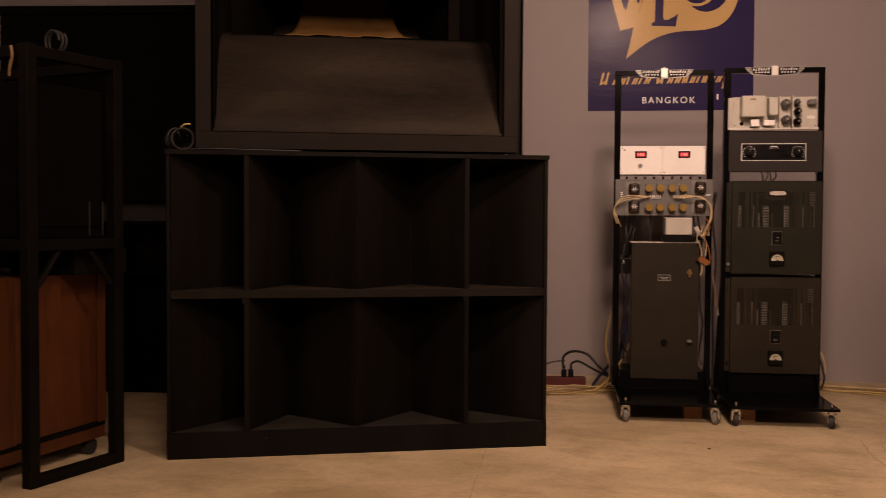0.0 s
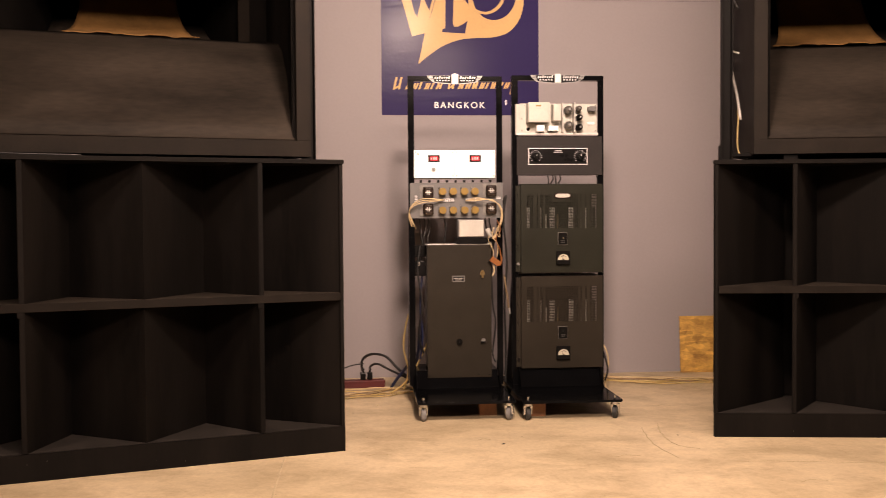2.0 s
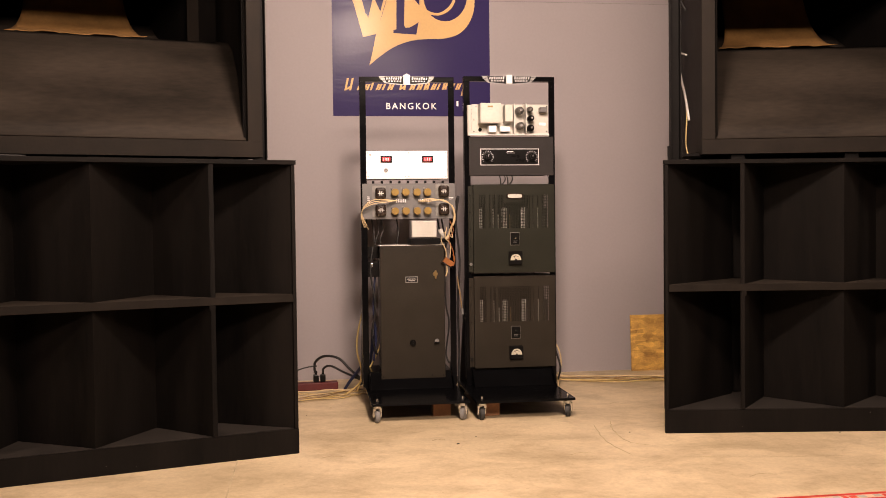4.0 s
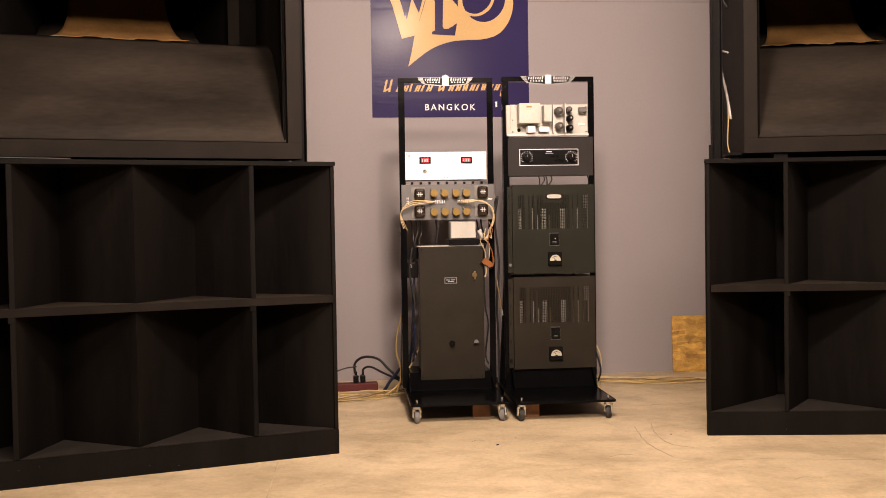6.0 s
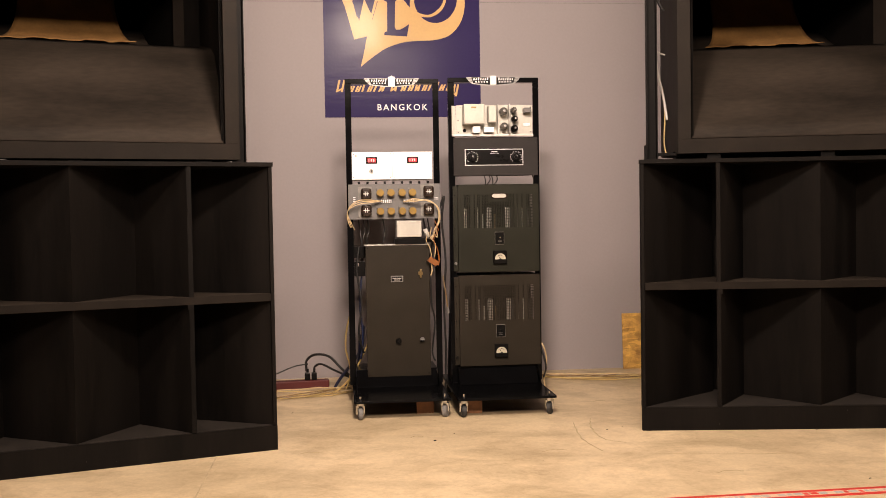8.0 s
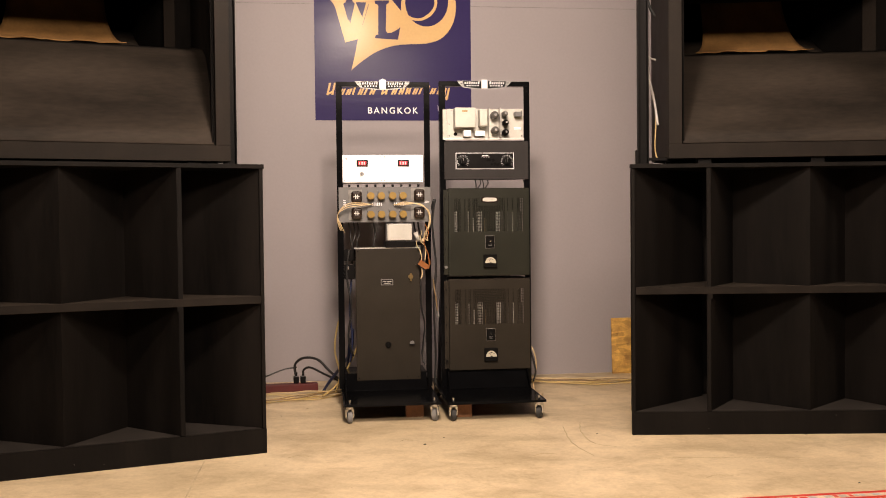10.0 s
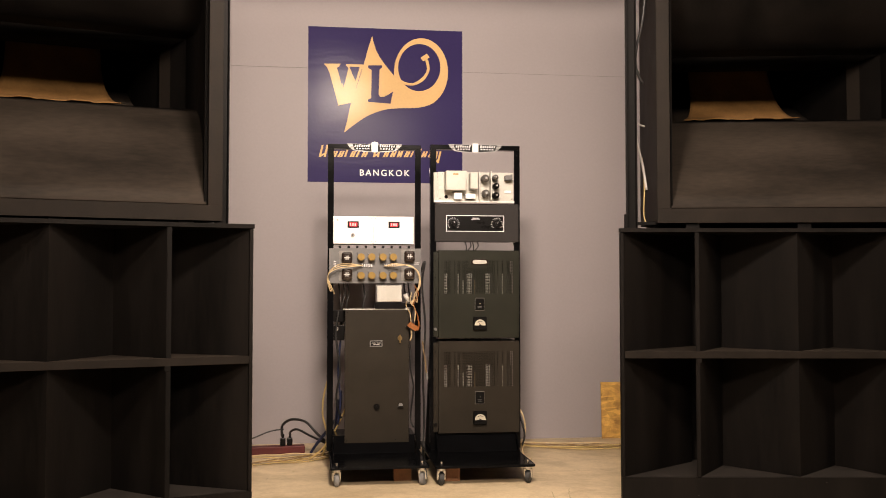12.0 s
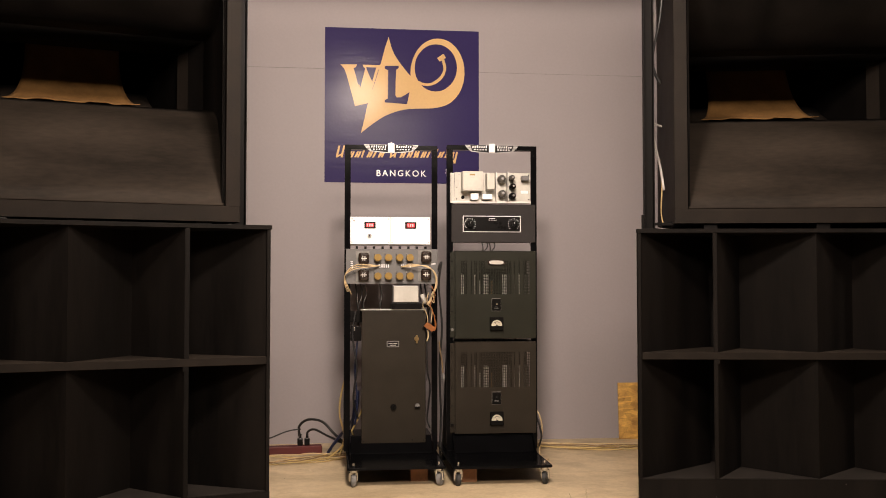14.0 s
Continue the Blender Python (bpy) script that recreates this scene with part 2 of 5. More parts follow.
def rod(bm, a, b, r, seg=14, r2=None):
    a, b = Vector(a), Vector(b)
    d = b - a
    m = Matrix.Translation((a + b) / 2) @ d.to_track_quat("Z", "Y").to_matrix().to_4x4()
    bmesh.ops.create_cone(bm, cap_ends=True, segments=seg, radius1=r, radius2=r if r2 is None else r2, depth=d.length, matrix=m)
    return bm


def disc_y(x, z, y0, y1, r, seg=20, r2=None):
    return rod(bmesh.new(), (x, y1, z), (x, y0, z), r, seg, r2)


def prism(points, z0, z1, bm=None):
    """An upright prism over a plan outline."""
    bm = bm or bmesh.new()
    lo = [bm.verts.new((x, y, z0)) for x, y in points]
    hi = [bm.verts.new((x, y, z1)) for x, y in points]
    k = len(points)
    bm.faces.new(lo)
    bm.faces.new(hi)
    for i in range(k):
        bm.faces.new((lo[i], lo[(i + 1) % k], hi[(i + 1) % k], hi[i]))
    bmesh.ops.recalc_face_normals(bm, faces=bm.faces[:])
    return bm


def board(points, y, thick, bm=None):
    """A flat shape in an upright plane, front at y."""
    bm = bm or bmesh.new()
    fr = [bm.verts.new((x, y, z)) for x, z in points]
    bk = [bm.verts.new((x, y + thick, z)) for x, z in points]
    k = len(points)
    bm.faces.new(fr)
    bm.faces.new(bk)
    for i in range(k):
        bm.faces.new((fr[i], fr[(i + 1) % k], bk[(i + 1) % k], bk[i]))
    bmesh.ops.recalc_face_normals(bm, faces=bm.faces[:])
    bmesh.ops.triangulate(bm, faces=[f for f in bm.faces if len(f.verts) > 4])
    return bm


def obj(name, bm, mat, smooth=False):
    me = bpy.data.meshes.new(name)
    bm.to_mesh(me)
    bm.free()
    me.materials.append(mat)
    if smooth:
        for p in me.polygons:
            p.use_smooth = True
    return new(name, me)


def part(name, bm, mat, parent, label="", smooth=False):
    ob = obj(name, bm, mat, smooth)
    ob.parent = parent
    if label:
        tagged(ob, label)
    return ob


def thing(name, m, label, category, group="", kind=""):
    ob = new(name)
    ob.matrix_world = m
    ob.empty_display_size = 0.1
    return tagged(ob, label, category, group, kind)


def tube_mesh(points, r, seg=6, steps=5):
    """A round cable swept along a smooth line through the points."""
    pts = [Vector(p) for p in points]
    line = []
    for i in range(len(pts) - 1):
        p0, p1, p2, p3 = pts[max(i - 1, 0)], pts[i], pts[i + 1], pts[min(i + 2, len(pts) - 1)]
        for s in range(steps):
            t = s / steps
            line.append(0.5 * (2 * p1 + (p2 - p0) * t + (2 * p0 - 5 * p1 + 4 * p2 - p3) * t * t + (3 * p1 - p0 - 3 * p2 + p3) * t ** 3))
    line.append(pts[-1])
    bm = bmesh.new()
    rings = []
    for i, p in enumerate(line):
        d = (line[min(i + 1, len(line) - 1)] - line[max(i - 1, 0)]).normalized()
        a = d.cross(Vector((0.13, 0.2, 0.97))).normalized()
        b = d.cross(a)
        rings.append([bm.verts.new(p + r * (math.cos(6.2832 * k / seg) * a + math.sin(6.2832 * k / seg) * b)) for k in range(seg)])
    for i in range(len(rings) - 1):
        for k in range(seg):
            bm.faces.new((rings[i][k], rings[i][(k + 1) % seg], rings[i + 1][(k + 1) % seg], rings[i + 1][k]))
    bm.faces.new(rings[0])
    bm.faces.new(rings[-1])
    bmesh.ops.recalc_face_normals(bm, faces=bm.faces[:])
    return bm


def cable(name, points, r, mat, label, parent=None):
    ob = obj(name, tube_mesh(points, r), mat, True)
    if parent:
        ob.parent = parent
        return ob
    return tagged(ob, label, "cable")


# ---- the room ----
X0, X1, Y0, YW, ZC = -5.0, 6.2, -5.0, 6.92, 3.75


def wall(name, bm, mat, label):
    return tagged(obj(name, bm, mat), label, "wall", kind="structure")


tagged(obj("floor", block(X0, X1, Y0, YW, -0.15, 0.0, 0), FLOOR), "worn beige concrete floor with scuffs and stains", "floor", kind="structure")
tagged(obj("ceiling", block(X0, X1, Y0, YW + 0.2, ZC, ZC + 0.15, 0), CEIL), "plain dim ceiling above the listening room", "ceiling", kind="structure")
wall("wall_north", block(X0, X1, YW, YW + 0.2, 0, ZC, 0), WALL, "smooth grey painted wall behind the racks")
wall("wall_south", block(X0, X1, Y0 - 0.2, Y0, 0, ZC, 0), WALL, "grey painted rear wall")
wall("wall_west", block(X0 - 0.2, X0, Y0, YW, 0, ZC, 0), WALL, "grey painted side wall")
wall("wall_east", block(X1, X1 + 0.2, Y0, YW, 0, ZC, 0), WALL, "grey painted side wall")
# no beam is known here: added out of view to shade the wall's top
tagged(obj("wall_shade_beam", block(X0, X1, 4.4, 4.6, 3.28, ZC, 0.01), CEIL), "unseen beam added to shade the top of the wall", "beam", kind="structure")
tagged(obj("trim", block(X0, X1, YW - 0.0025, YW - 0.0002, 2.6395, 2.6425, 0), SEAM), "thin dark horizontal joint between wall boards", "joint", kind="structure")


# ---- bass cabinets ----
BW, BH, BD = 1.765, 1.395, 0.72


def bass_cabinet(m, flip):
    """A folded bass cabinet: two rows of slanted mouth panels on a plinth."""
    th = thing("bass_cabinet", m, "large black painted wooden bass horn cabinet standing on the concrete floor", "speaker", "pair of bass cabinets")

    def fx(pts):
        return [(BW - x, y) for x, y in pts] if flip else pts

    def bx(x0, x1, *rest):
        return block(BW - x1, BW - x0, *rest) if flip else block(x0, x1, *rest)

    def taper(e, y0, y1):
        k = 0.42
        return fx([(-e, y0), (BW + e, y0), (BW + e, 0.03), (BW + e - k, y1), (k - e, y1), (-e, 0.03)])

    part("plinth", prism(taper(0, 0.0, BD), 0.0, 0.118), BLACK, th)
    # floor sheet is paler for dust and for light falling from above
    part("cell_floor", prism(taper(-0.02, 0.012, 0.48), 0.1185, 0.1215), DUSTLIT, th, "dusty black floor of the lower mouths, lightened as lit from above")
    part("side_panel", bx(0.0, 0.018, 0.003, 0.04, 0.119, BH - 0.021, 0.003), BLACK, th)
    part("side_panel", bx(BW - 0.018, BW, 0.003, 0.04, 0.119, BH - 0.021, 0.003), BLACK, th)
    part("top_panel", prism(taper(0.004, -0.004, BD), BH - 0.02, BH), BLACK, th)
    part("back_panel", bx(0.43, BW - 0.43, BD - 0.02, BD - 0.001, 0.122, BH - 0.021, 0.0), BLACK, th)
    part("shelf", prism(taper(-0.019, 0.004, 0.48), 0.728, 0.76), BLACK, th)
    part("shelf_dust", prism(taper(-0.022, 0.008, 0.46), 0.7602, 0.7622), HORNPAINT, th, "thin grey dust on the shelf")
    part("shelf_nosing", bx(0.019, BW - 0.019, -0.002, 0.0035, 0.726, 0.762, 0.001), HORNFACE, th)
    c = 0.851
    for z0, z1 in ((0.122, 0.7275), (0.7626, BH - 0.021)):
        for s in (-1, 1):
            d0 = 0.352 if s < 0 else BW - 0.394
            va = c + s * 0.31
            part("divider", prism(fx([(d0 - 0.011, 0.004), (d0 + 0.011, 0.004), (va + 0.01, 0.34), (va - 0.012, 0.34)]), z0, z1), BLACK, th)
            part("divider_edge", bx(d0 - 0.008, d0 + 0.008, 0.0, 0.0035, z0, z1, 0.0), BLACK, th)
            part("mouth_panel", prism(fx([(c, 0.012), (c + s * 0.004, 0.03), (va + s * 0.004, 0.36), (va + s * 0.0, 0.335)]), z0, z1), BLACK, th)
            e0 = 0.02 if s < 0 else BW - 0.02
            ein = 0.45 if s < 0 else BW - 0.47
            part("wing_panel", prism(fx([(e0, 0.012), (ein, 0.44), (ein - s * -0.012, 0.46), (e0, 0.05)]), z0, z1), BLACK, th)
        part("throat_board", bx(0.3, BW - 0.3, 0.5, 0.515, z0, z1, 0.0), BLACK, th)
    rnd = random.Random(21 + flip)
    for k in range(4):
        cx, cz = rnd.uniform(0.1, BW - 0.1), rnd.uniform(0.02, 0.1)
        part("paint_chip", block(cx, cx + rnd.uniform(0.002, 0.004), -0.0015, -0.0002, cz, cz + rnd.uniform(0.002, 0.004), 0), RUBBER, th)
    for d0 in (0.352, BW - 0.394):
        part("cleat", bx(d0 - 0.018, d0 + 0.008, -0.003, 0.002, 0.702, 0.7255, 0.001), BLACK, th)
    return th


AL, AR = 17.0, -7.8
ML = pose(-1.591, 4.298, 0, 0, 0, AL)
MR = pose(1.951, 4.893, 0, 0, 0, AR)
bass_cabinet(ML, False)
bass_cabinet(MR, True)


# ---- large mid horns ----
def loft(sections):
    """Open skin through sections, each (v, u0, u1, z0, z1, corner)."""
    bm = bmesh.new()
    rings = []
    for v, u0, u1, z0, z1, r in sections:
        ring = []
        for cx, cz, a0 in ((u1 - r, z0 + r, -90), (u1 - r, z1 - r, 0), (u0 + r, z1 - r, 90), (u0 + r, z0 + r, 180)):
            for k in range(7):
                a = radians(a0 + 15 * k)
                ring.append(bm.verts.new((cx + r * math.cos(a), v, cz + r * math.sin(a))))
        rings.append(ring)
    for p, q in zip(rings, rings[1:]):
        k = len(p)
        for i in range(k):
            bm.faces.new((p[i], q[i], q[(i + 1) % k], p[(i + 1) % k]))
    bmesh.ops.recalc_face_normals(bm, faces=bm.faces[:])
    return bm


def mouth_horn(m):
    """A square wooden horn in a boxed frame, throat of raw plywood that curls upwards."""
    th = thing("mouth_horn", m, "huge square black wooden horn with raw plywood throat on bass cabinet", "horn speaker", "pair of wooden horns")
    w, h, f = 1.49, 1.7, 0.07
    gap = m.translation.z - BH
    part("frame_rail", block(0, w, 0.0, 0.10, 0.0, 0.075, 0.0015), HORNFACE, th)
    part("frame_rail", block(0, w, 0.0, 0.10, h - 0.11, h, 0.004), HORNFACE, th)
    part("frame_stile", block(0, f - 0.003, 0.001, 0.10, 0.0753, h - 0.1103, 0.0012), HORNFACE, th)
    part("frame_stile", block(w - f + 0.003, w, 0.001, 0.10, 0.0753, h - 0.1103, 0.0012), HORNFACE, th)
    c = w / 2 + 0.01
    secs = [(0.02, f, w - f, 0.074, h - 0.109, 0.004), (0.1, f + 0.002, w - f + 0.006, 0.155, h - 0.2, 0.01),
            (0.35, f - 0.012, w - f + 0.042, 0.4, 1.22, 0.015), (0.52, f - 0.014, w - f + 0.05, 0.558, 1.1, 0.02),
            (0.6, f - 0.01, w - f + 0.045, 0.606, 1.065, 0.025), (0.7, f + 0.03, w - f, 0.636, 1.045, 0.02),
            (1.0, c - 0.56, c + 0.56, 0.672, 1.045, 0.015), (1.35, c - 0.47, c + 0.47, 0.715, 1.1, 0.02),
            (1.8, c - 0.42, c + 0.42, 0.95, 1.25, 0.01), (1.81, c - 0.02, c + 0.02, 1.03, 1.05, 0.004)]
    # the throat's shade is painted in with the deeper black
    for nm, cut, mt, lab in (("flare", secs[:6], HORNPAINT, "dusty black flared horn walls"), ("throat", secs[5:], SHADEBLACK, "black inner horn throat")):
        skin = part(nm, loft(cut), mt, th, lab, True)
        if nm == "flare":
            # only the upward slope takes the paler paint, the other walls are black
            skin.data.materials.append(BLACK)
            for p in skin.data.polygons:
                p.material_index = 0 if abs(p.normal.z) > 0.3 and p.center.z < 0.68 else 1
        sol = skin.modifiers.new("thickness", "SOLIDIFY")
        sol.thickness, sol.offset = 0.012, -1.0
    # throat floor: raw plywood, narrowing and curling upwards, ragged at its lower edge
    bm = bmesh.new()
    rows = []
    n = 14
    rnd = random.Random(4)
    for i in range(n + 1):
        t = 1.06 * i / n
        v = 1.32 + 0.40 * t
        z = 0.735 + 0.034 + 0.03 * t + 0.37 * t ** 1.8
        half = 0.272 + 0.105 * abs(1 - t) ** 2.3
        row = []
        for k in range(25):
            s = k / 24 * 2 - 1
            j = rnd.uniform(-0.014, 0.014) if i == 0 else 0
            row.append(bm.verts.new((c + s * half, v + j, z + j * 0.7)))
        rows.append(row)
    for p, q in zip(rows, rows[1:]):
        for k in range(24):
            bm.faces.new((p[k], p[k + 1], q[k + 1], q[k]))
    ply = part("throat_floor", bm, RAWWOOD, th, "raw orange-brown plywood throat with a ragged edge", True)
    s2 = ply.modifiers.new("thickness", "SOLIDIFY")
    s2.thickness, s2.offset = 0.003, -1.0
    # dusty board leading from the crest up to the plywood
    bm = bmesh.new()
    rows = [[bm.verts.new((c + hw * k / 6, v, z)) for k in range(-6, 7)] for v, hw, z in ((0.68, 0.64, 0.636), (0.78, 0.615, 0.65), (1.0, 0.545, 0.68), (1.2, 0.495, 0.712), (1.35, 0.46, 0.742), (1.5, 0.44, 0.82), (1.6, 0.425, 0.89))]
    for p, q in zip(rows, rows[1:]):
        for k in range(12):
            bm.faces.new((p[k], p[k + 1], q[k + 1], q[k]))
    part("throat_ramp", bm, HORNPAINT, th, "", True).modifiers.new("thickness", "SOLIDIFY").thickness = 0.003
    # outer box of the throat, behind the mouth
    part("side_board", prism([(0.002, 0.101), (0.012, 0.101), (0.012, 0.65), (0.19, 0.95), (0.18, 0.95), (0.002, 0.65)], 0.02, h - 0.02), HORNFACE, th)
    part("side_board", prism([(w - 0.002, 0.101), (w - 0.012, 0.101), (w - 0.012, 0.65), (w - 0.19, 0.95), (w - 0.18, 0.95), (w - 0.002, 0.65)], 0.02, h - 0.02), HORNFACE, th)
    part("top_board", prism([(0.02, 0.101), (w - 0.02, 0.101), (w - 0.17, 0.85), (0.17, 0.85)], h - 0.019, h - 0.001), HORNFACE, th)
    part("bottom_board", prism([(0.014, 0.101), (w - 0.014, 0.101), (w - 0.19, 0.95), (0.19, 0.95)], 0.001, 0.016), BLACK, th)
    # black strip added behind the feet so the gap under the horn stays dark
    part("gap_shade_strip", block(0.03, w - 0.03, 0.3, 0.33, -gap, 0.0, 0.0), BLACK, th)
    for x in (0.15, 0.72, w - 0.2):
        part("foot", block(x, x + 0.07, 0.02, 0.09, -gap, 0.0, 0.002), STEELM, th)
    return th


HLM = ML @ pose(0.126, 0.05, BH + 0.012, 0, 0, -1.5)
HRM = MR @ pose(0.203, 0.05, BH + 0.03, 0, 0, -3.5)
mouth_horn(HLM)
mouth_horn(HRM)


def horn_stand(m, label):
    """A black steel channel upright standing on the bass cabinet."""
    th = thing("horn_stand", m, label, "stand", "horn stands")
    part("web", block(0, 0.055, 0.035, 0.04, 0.008, 1.62, 0.001), STEELM, th)
    part("flange", block(0, 0.005, 0.0, 0.0345, 0.008, 1.62, 0.001), STEELM, th)
    part("flange", block(0.05, 0.055, 0.0, 0.0345, 0.008, 1.62, 0.001), STEELM, th)
    part("foot_plate", block(-0.015, 0.07, -0.02, 0.06, 0.0, 0.0075, 0.001), STEELM, th)
    part("clip", block(-0.012, -0.0005, 0.0, 0.03, 0.008, 0.08, 0.002), STEELM, th)
    return th


sR = horn_stand(MR @ pose(0.055, 0.1, BH), "black steel channel upright standing on the bass cabinet")
part("tie_bar", block(0.056, 0.2, 0.02, 0.034, 0.025, 0.04, 0.001), STEELM, sR)
sL = horn_stand(ML @ pose(1.622, 0.16, BH), "black steel channel upright behind the horn on the bass cabinet")

# cables hanging beside the horn
UR = 0.145
cable("speaker_cable", [MR @ Vector(p) for p in ((UR + 0.01, 0.3, 2.6), (UR - 0.005, 0.3, 2.35), (UR - 0.012, 0.3, 2.1), (UR + 0.0, 0.3, 2.0), (UR + 0.04, 0.28, 1.97))], 0.005, GREYC, "pale grey speaker cable hanging beside the horn")
cable("speaker_cable", [MR @ Vector(p) for p in ((UR - 0.008, 0.28, 2.1), (UR + 0.0, 0.28, 1.9), (UR + 0.03, 0.28, 1.75), (UR + 0.045, 0.26, 1.62))], 0.007, GREYC, "pale grey speaker cable hanging beside the horn")
cable("speaker_cable", [MR @ Vector(p) for p in ((UR + 0.05, 0.26, 2.75), (UR + 0.03, 0.26, 2.55), (UR - 0.006, 0.26, 2.38), (UR - 0.006, 0.26, 2.28), (UR + 0.03, 0.26, 2.2))], 0.008, BLACKC, "black cable looped beside the horn")
cable("twisted_wire", [MR @ Vector(p) for p in ((UR + 0.03, 0.3, 1.8), (UR + 0.04, 0.29, 1.65), (UR + 0.035, 0.29, 1.5), (UR + 0.045, 0.27, 1.43))], 0.004, YELLOW, "yellow wire hanging beside the horn")

# coil of cable on the cabinet top
coil = [ML @ Vector((0.005 + 0.04 * math.cos(a) + 0.003 * a, 0.2 + 0.05 * math.sin(a * 0.5), BH + 0.058 + 0.05 * math.sin(a))) for a in [0.5 * k for k in range(40)]]
cable("coiled_cable", coil, 0.005, BLACKC, "coiled black cable lying on the bass cabinet")
ring = bmesh.new()
rims = []
for v, r in ((0.0, 0.052), (0.0, 0.044), (0.11, 0.044), (0.11, 0.052)):
    rims.append([ring.verts.new((r * math.cos(6.28318 * k / 24), v, r * math.sin(6.28318 * k / 24))) for k in range(24)])
for a, b in zip(rims, rims[1:] + rims[:1]):
    for k in range(24):
        ring.faces.new((a[k], a[(k + 1) % 24], b[(k + 1) % 24], b[k]))
bmesh.ops.recalc_face_normals(ring, faces=ring.faces[:])
tube_end = tagged(obj("tube_offcut", ring, CHARCOAL, True), "short hollow dark grey tube lying on the bass cabinet", "tube")
tube_end.matrix_world = ML @ pose(0.07, 0.06, BH + 0.0525, 0, 0, 12)
cable("wire_end", [ML @ Vector(p) for p in ((0.05, 0.1, BH + 0.1), (0.075, 0.08, BH + 0.118), (0.1, 0.07, BH + 0.12))], 0.004, YELLOW, "bare yellow wire ends on the coiled cable")
cable("speaker_lead", [ML @ Vector(p) for p in ((0.1, 0.03, BH + 0.004), (0.2, 0.015, BH + 0.007), (0.4, 0.02, BH + 0.005), (0.6, 0.03, BH + 0.004))], 0.004, BLACKC, "thin black lead lying on the bass cabinet")


# ---- poster ----
def P(cx, cy):
    """Poster drawing units to metres on the wall."""
    s = (cx - 45) / 780
    t = (cy - 48 - 0.033 * (cx - 45)) / 790
    return 0.332 + s * 1.103, 2.938 - t * 1.106


YP = YW - 0.003
poster = thing("poster", Matrix.Identity(4), "glossy navy vinyl poster with a gold horn emblem on the wall", "poster")
part("sheet", board([P(45, 48), P(825, 74), P(825, 864), P(45, 838)], YP - 0.001, 0.0035), NAVY, poster)


def arc(cx, cy, rx, ry, a0, a1, n):
    return [(cx + rx * math.cos(radians(a0 + (a1 - a0) * k / n)), cy - ry * math.sin(radians(a0 + (a1 - a0) * k / n))) for k in range(n + 1)]


def smooth_line(pts, steps=5):
    out = []
    v = [Vector((*p, 0)) for p in pts]
    for i in range(len(v) - 1):
        p0, p1, p2, p3 = v[max(i - 1, 0)], v[i], v[i + 1], v[min(i + 2, len(v) - 1)]
        for k in range(steps):
            t = k / steps
            q = 0.5 * (2 * p1 + (p2 - p0) * t + (2 * p0 - 5 * p1 + 4 * p2 - p3) * t * t + (3 * p1 - p0 - 3 * p2 + p3) * t ** 3)
            out.append((q.x, q.y))
    return out + [pts[-1]]


def flat(pts, layer):
    return board([P(*p) for p in pts], YP - 0.001 - 0.002 * layer, 0.0015)


star = smooth_line([(364, 100), (382, 165), (408, 215), (450, 272), (500, 330), (560, 380)]) + [(640, 420), (640, 460)]
star += smooth_line([(630, 463), (585, 470), (500, 471), (430, 478), (350, 505), (280, 550), (225, 593)])
star += smooth_line([(225, 593), (243, 520), (262, 430), (290, 350), (325, 235), (345, 160), (364, 100)])[1:-1]
part("emblem", flat(star, 1), VGOLD, poster, "gold horn-shaped emblem")
part("emblem_ring", flat(arc(613, 287, 138, 177, 0, 360, 48)[:-1], 1.35), VGOLD, poster)
part("emblem_bore", flat(arc(604, 262, 108, 122, 0, 360, 40)[:-1], 2.2), NAVY, poster)
spi = smooth_line([(497, 330), (530, 350), (580, 353), (630, 325), (656, 275), (650, 230), (640, 212)])
sp2 = smooth_line([(632, 218), (638, 240), (642, 275), (620, 312), (578, 340), (535, 338), (500, 318)])
part("emblem_coil", flat(spi + sp2, 3), VGOLD, poster)
part("emblem_cup", flat([(610, 212), (642, 190), (656, 210), (624, 230)], 3), VGOLD, poster)
wsh = [(122, 240), (206, 241), (200, 255), (188, 262), (222, 362), (246, 262), (236, 252), (232, 243), (332, 246), (322, 258), (312, 270), (262, 440), (196, 455), (152, 290), (140, 260)]
part("emblem_zigzag", flat(wsh, 2), VGOLD, poster)
part("emblem_notch", flat([(250, 256), (302, 258), (282, 330), (268, 300)], 3), NAVY, poster)
part("emblem_notch", flat([(190, 262), (214, 262), (228, 300), (212, 350)], 3), NAVY, poster)
lsh = [(345, 250), (415, 250), (415, 262), (402, 270), (398, 400), (405, 412), (425, 412), (452, 398), (470, 385), (458, 447), (345, 437), (345, 425), (360, 418), (362, 272), (345, 264)]
part("emblem_bar", flat(lsh, 2), NAVY, poster)
# slanted strokes stand in for the script line
rnd = random.Random(7)
x = 100
widths = [44, 24, 24, 20, 22, 20, 28, 0, 36, 26, 26, 26, 22, 20, 22, 26, 22, 30]
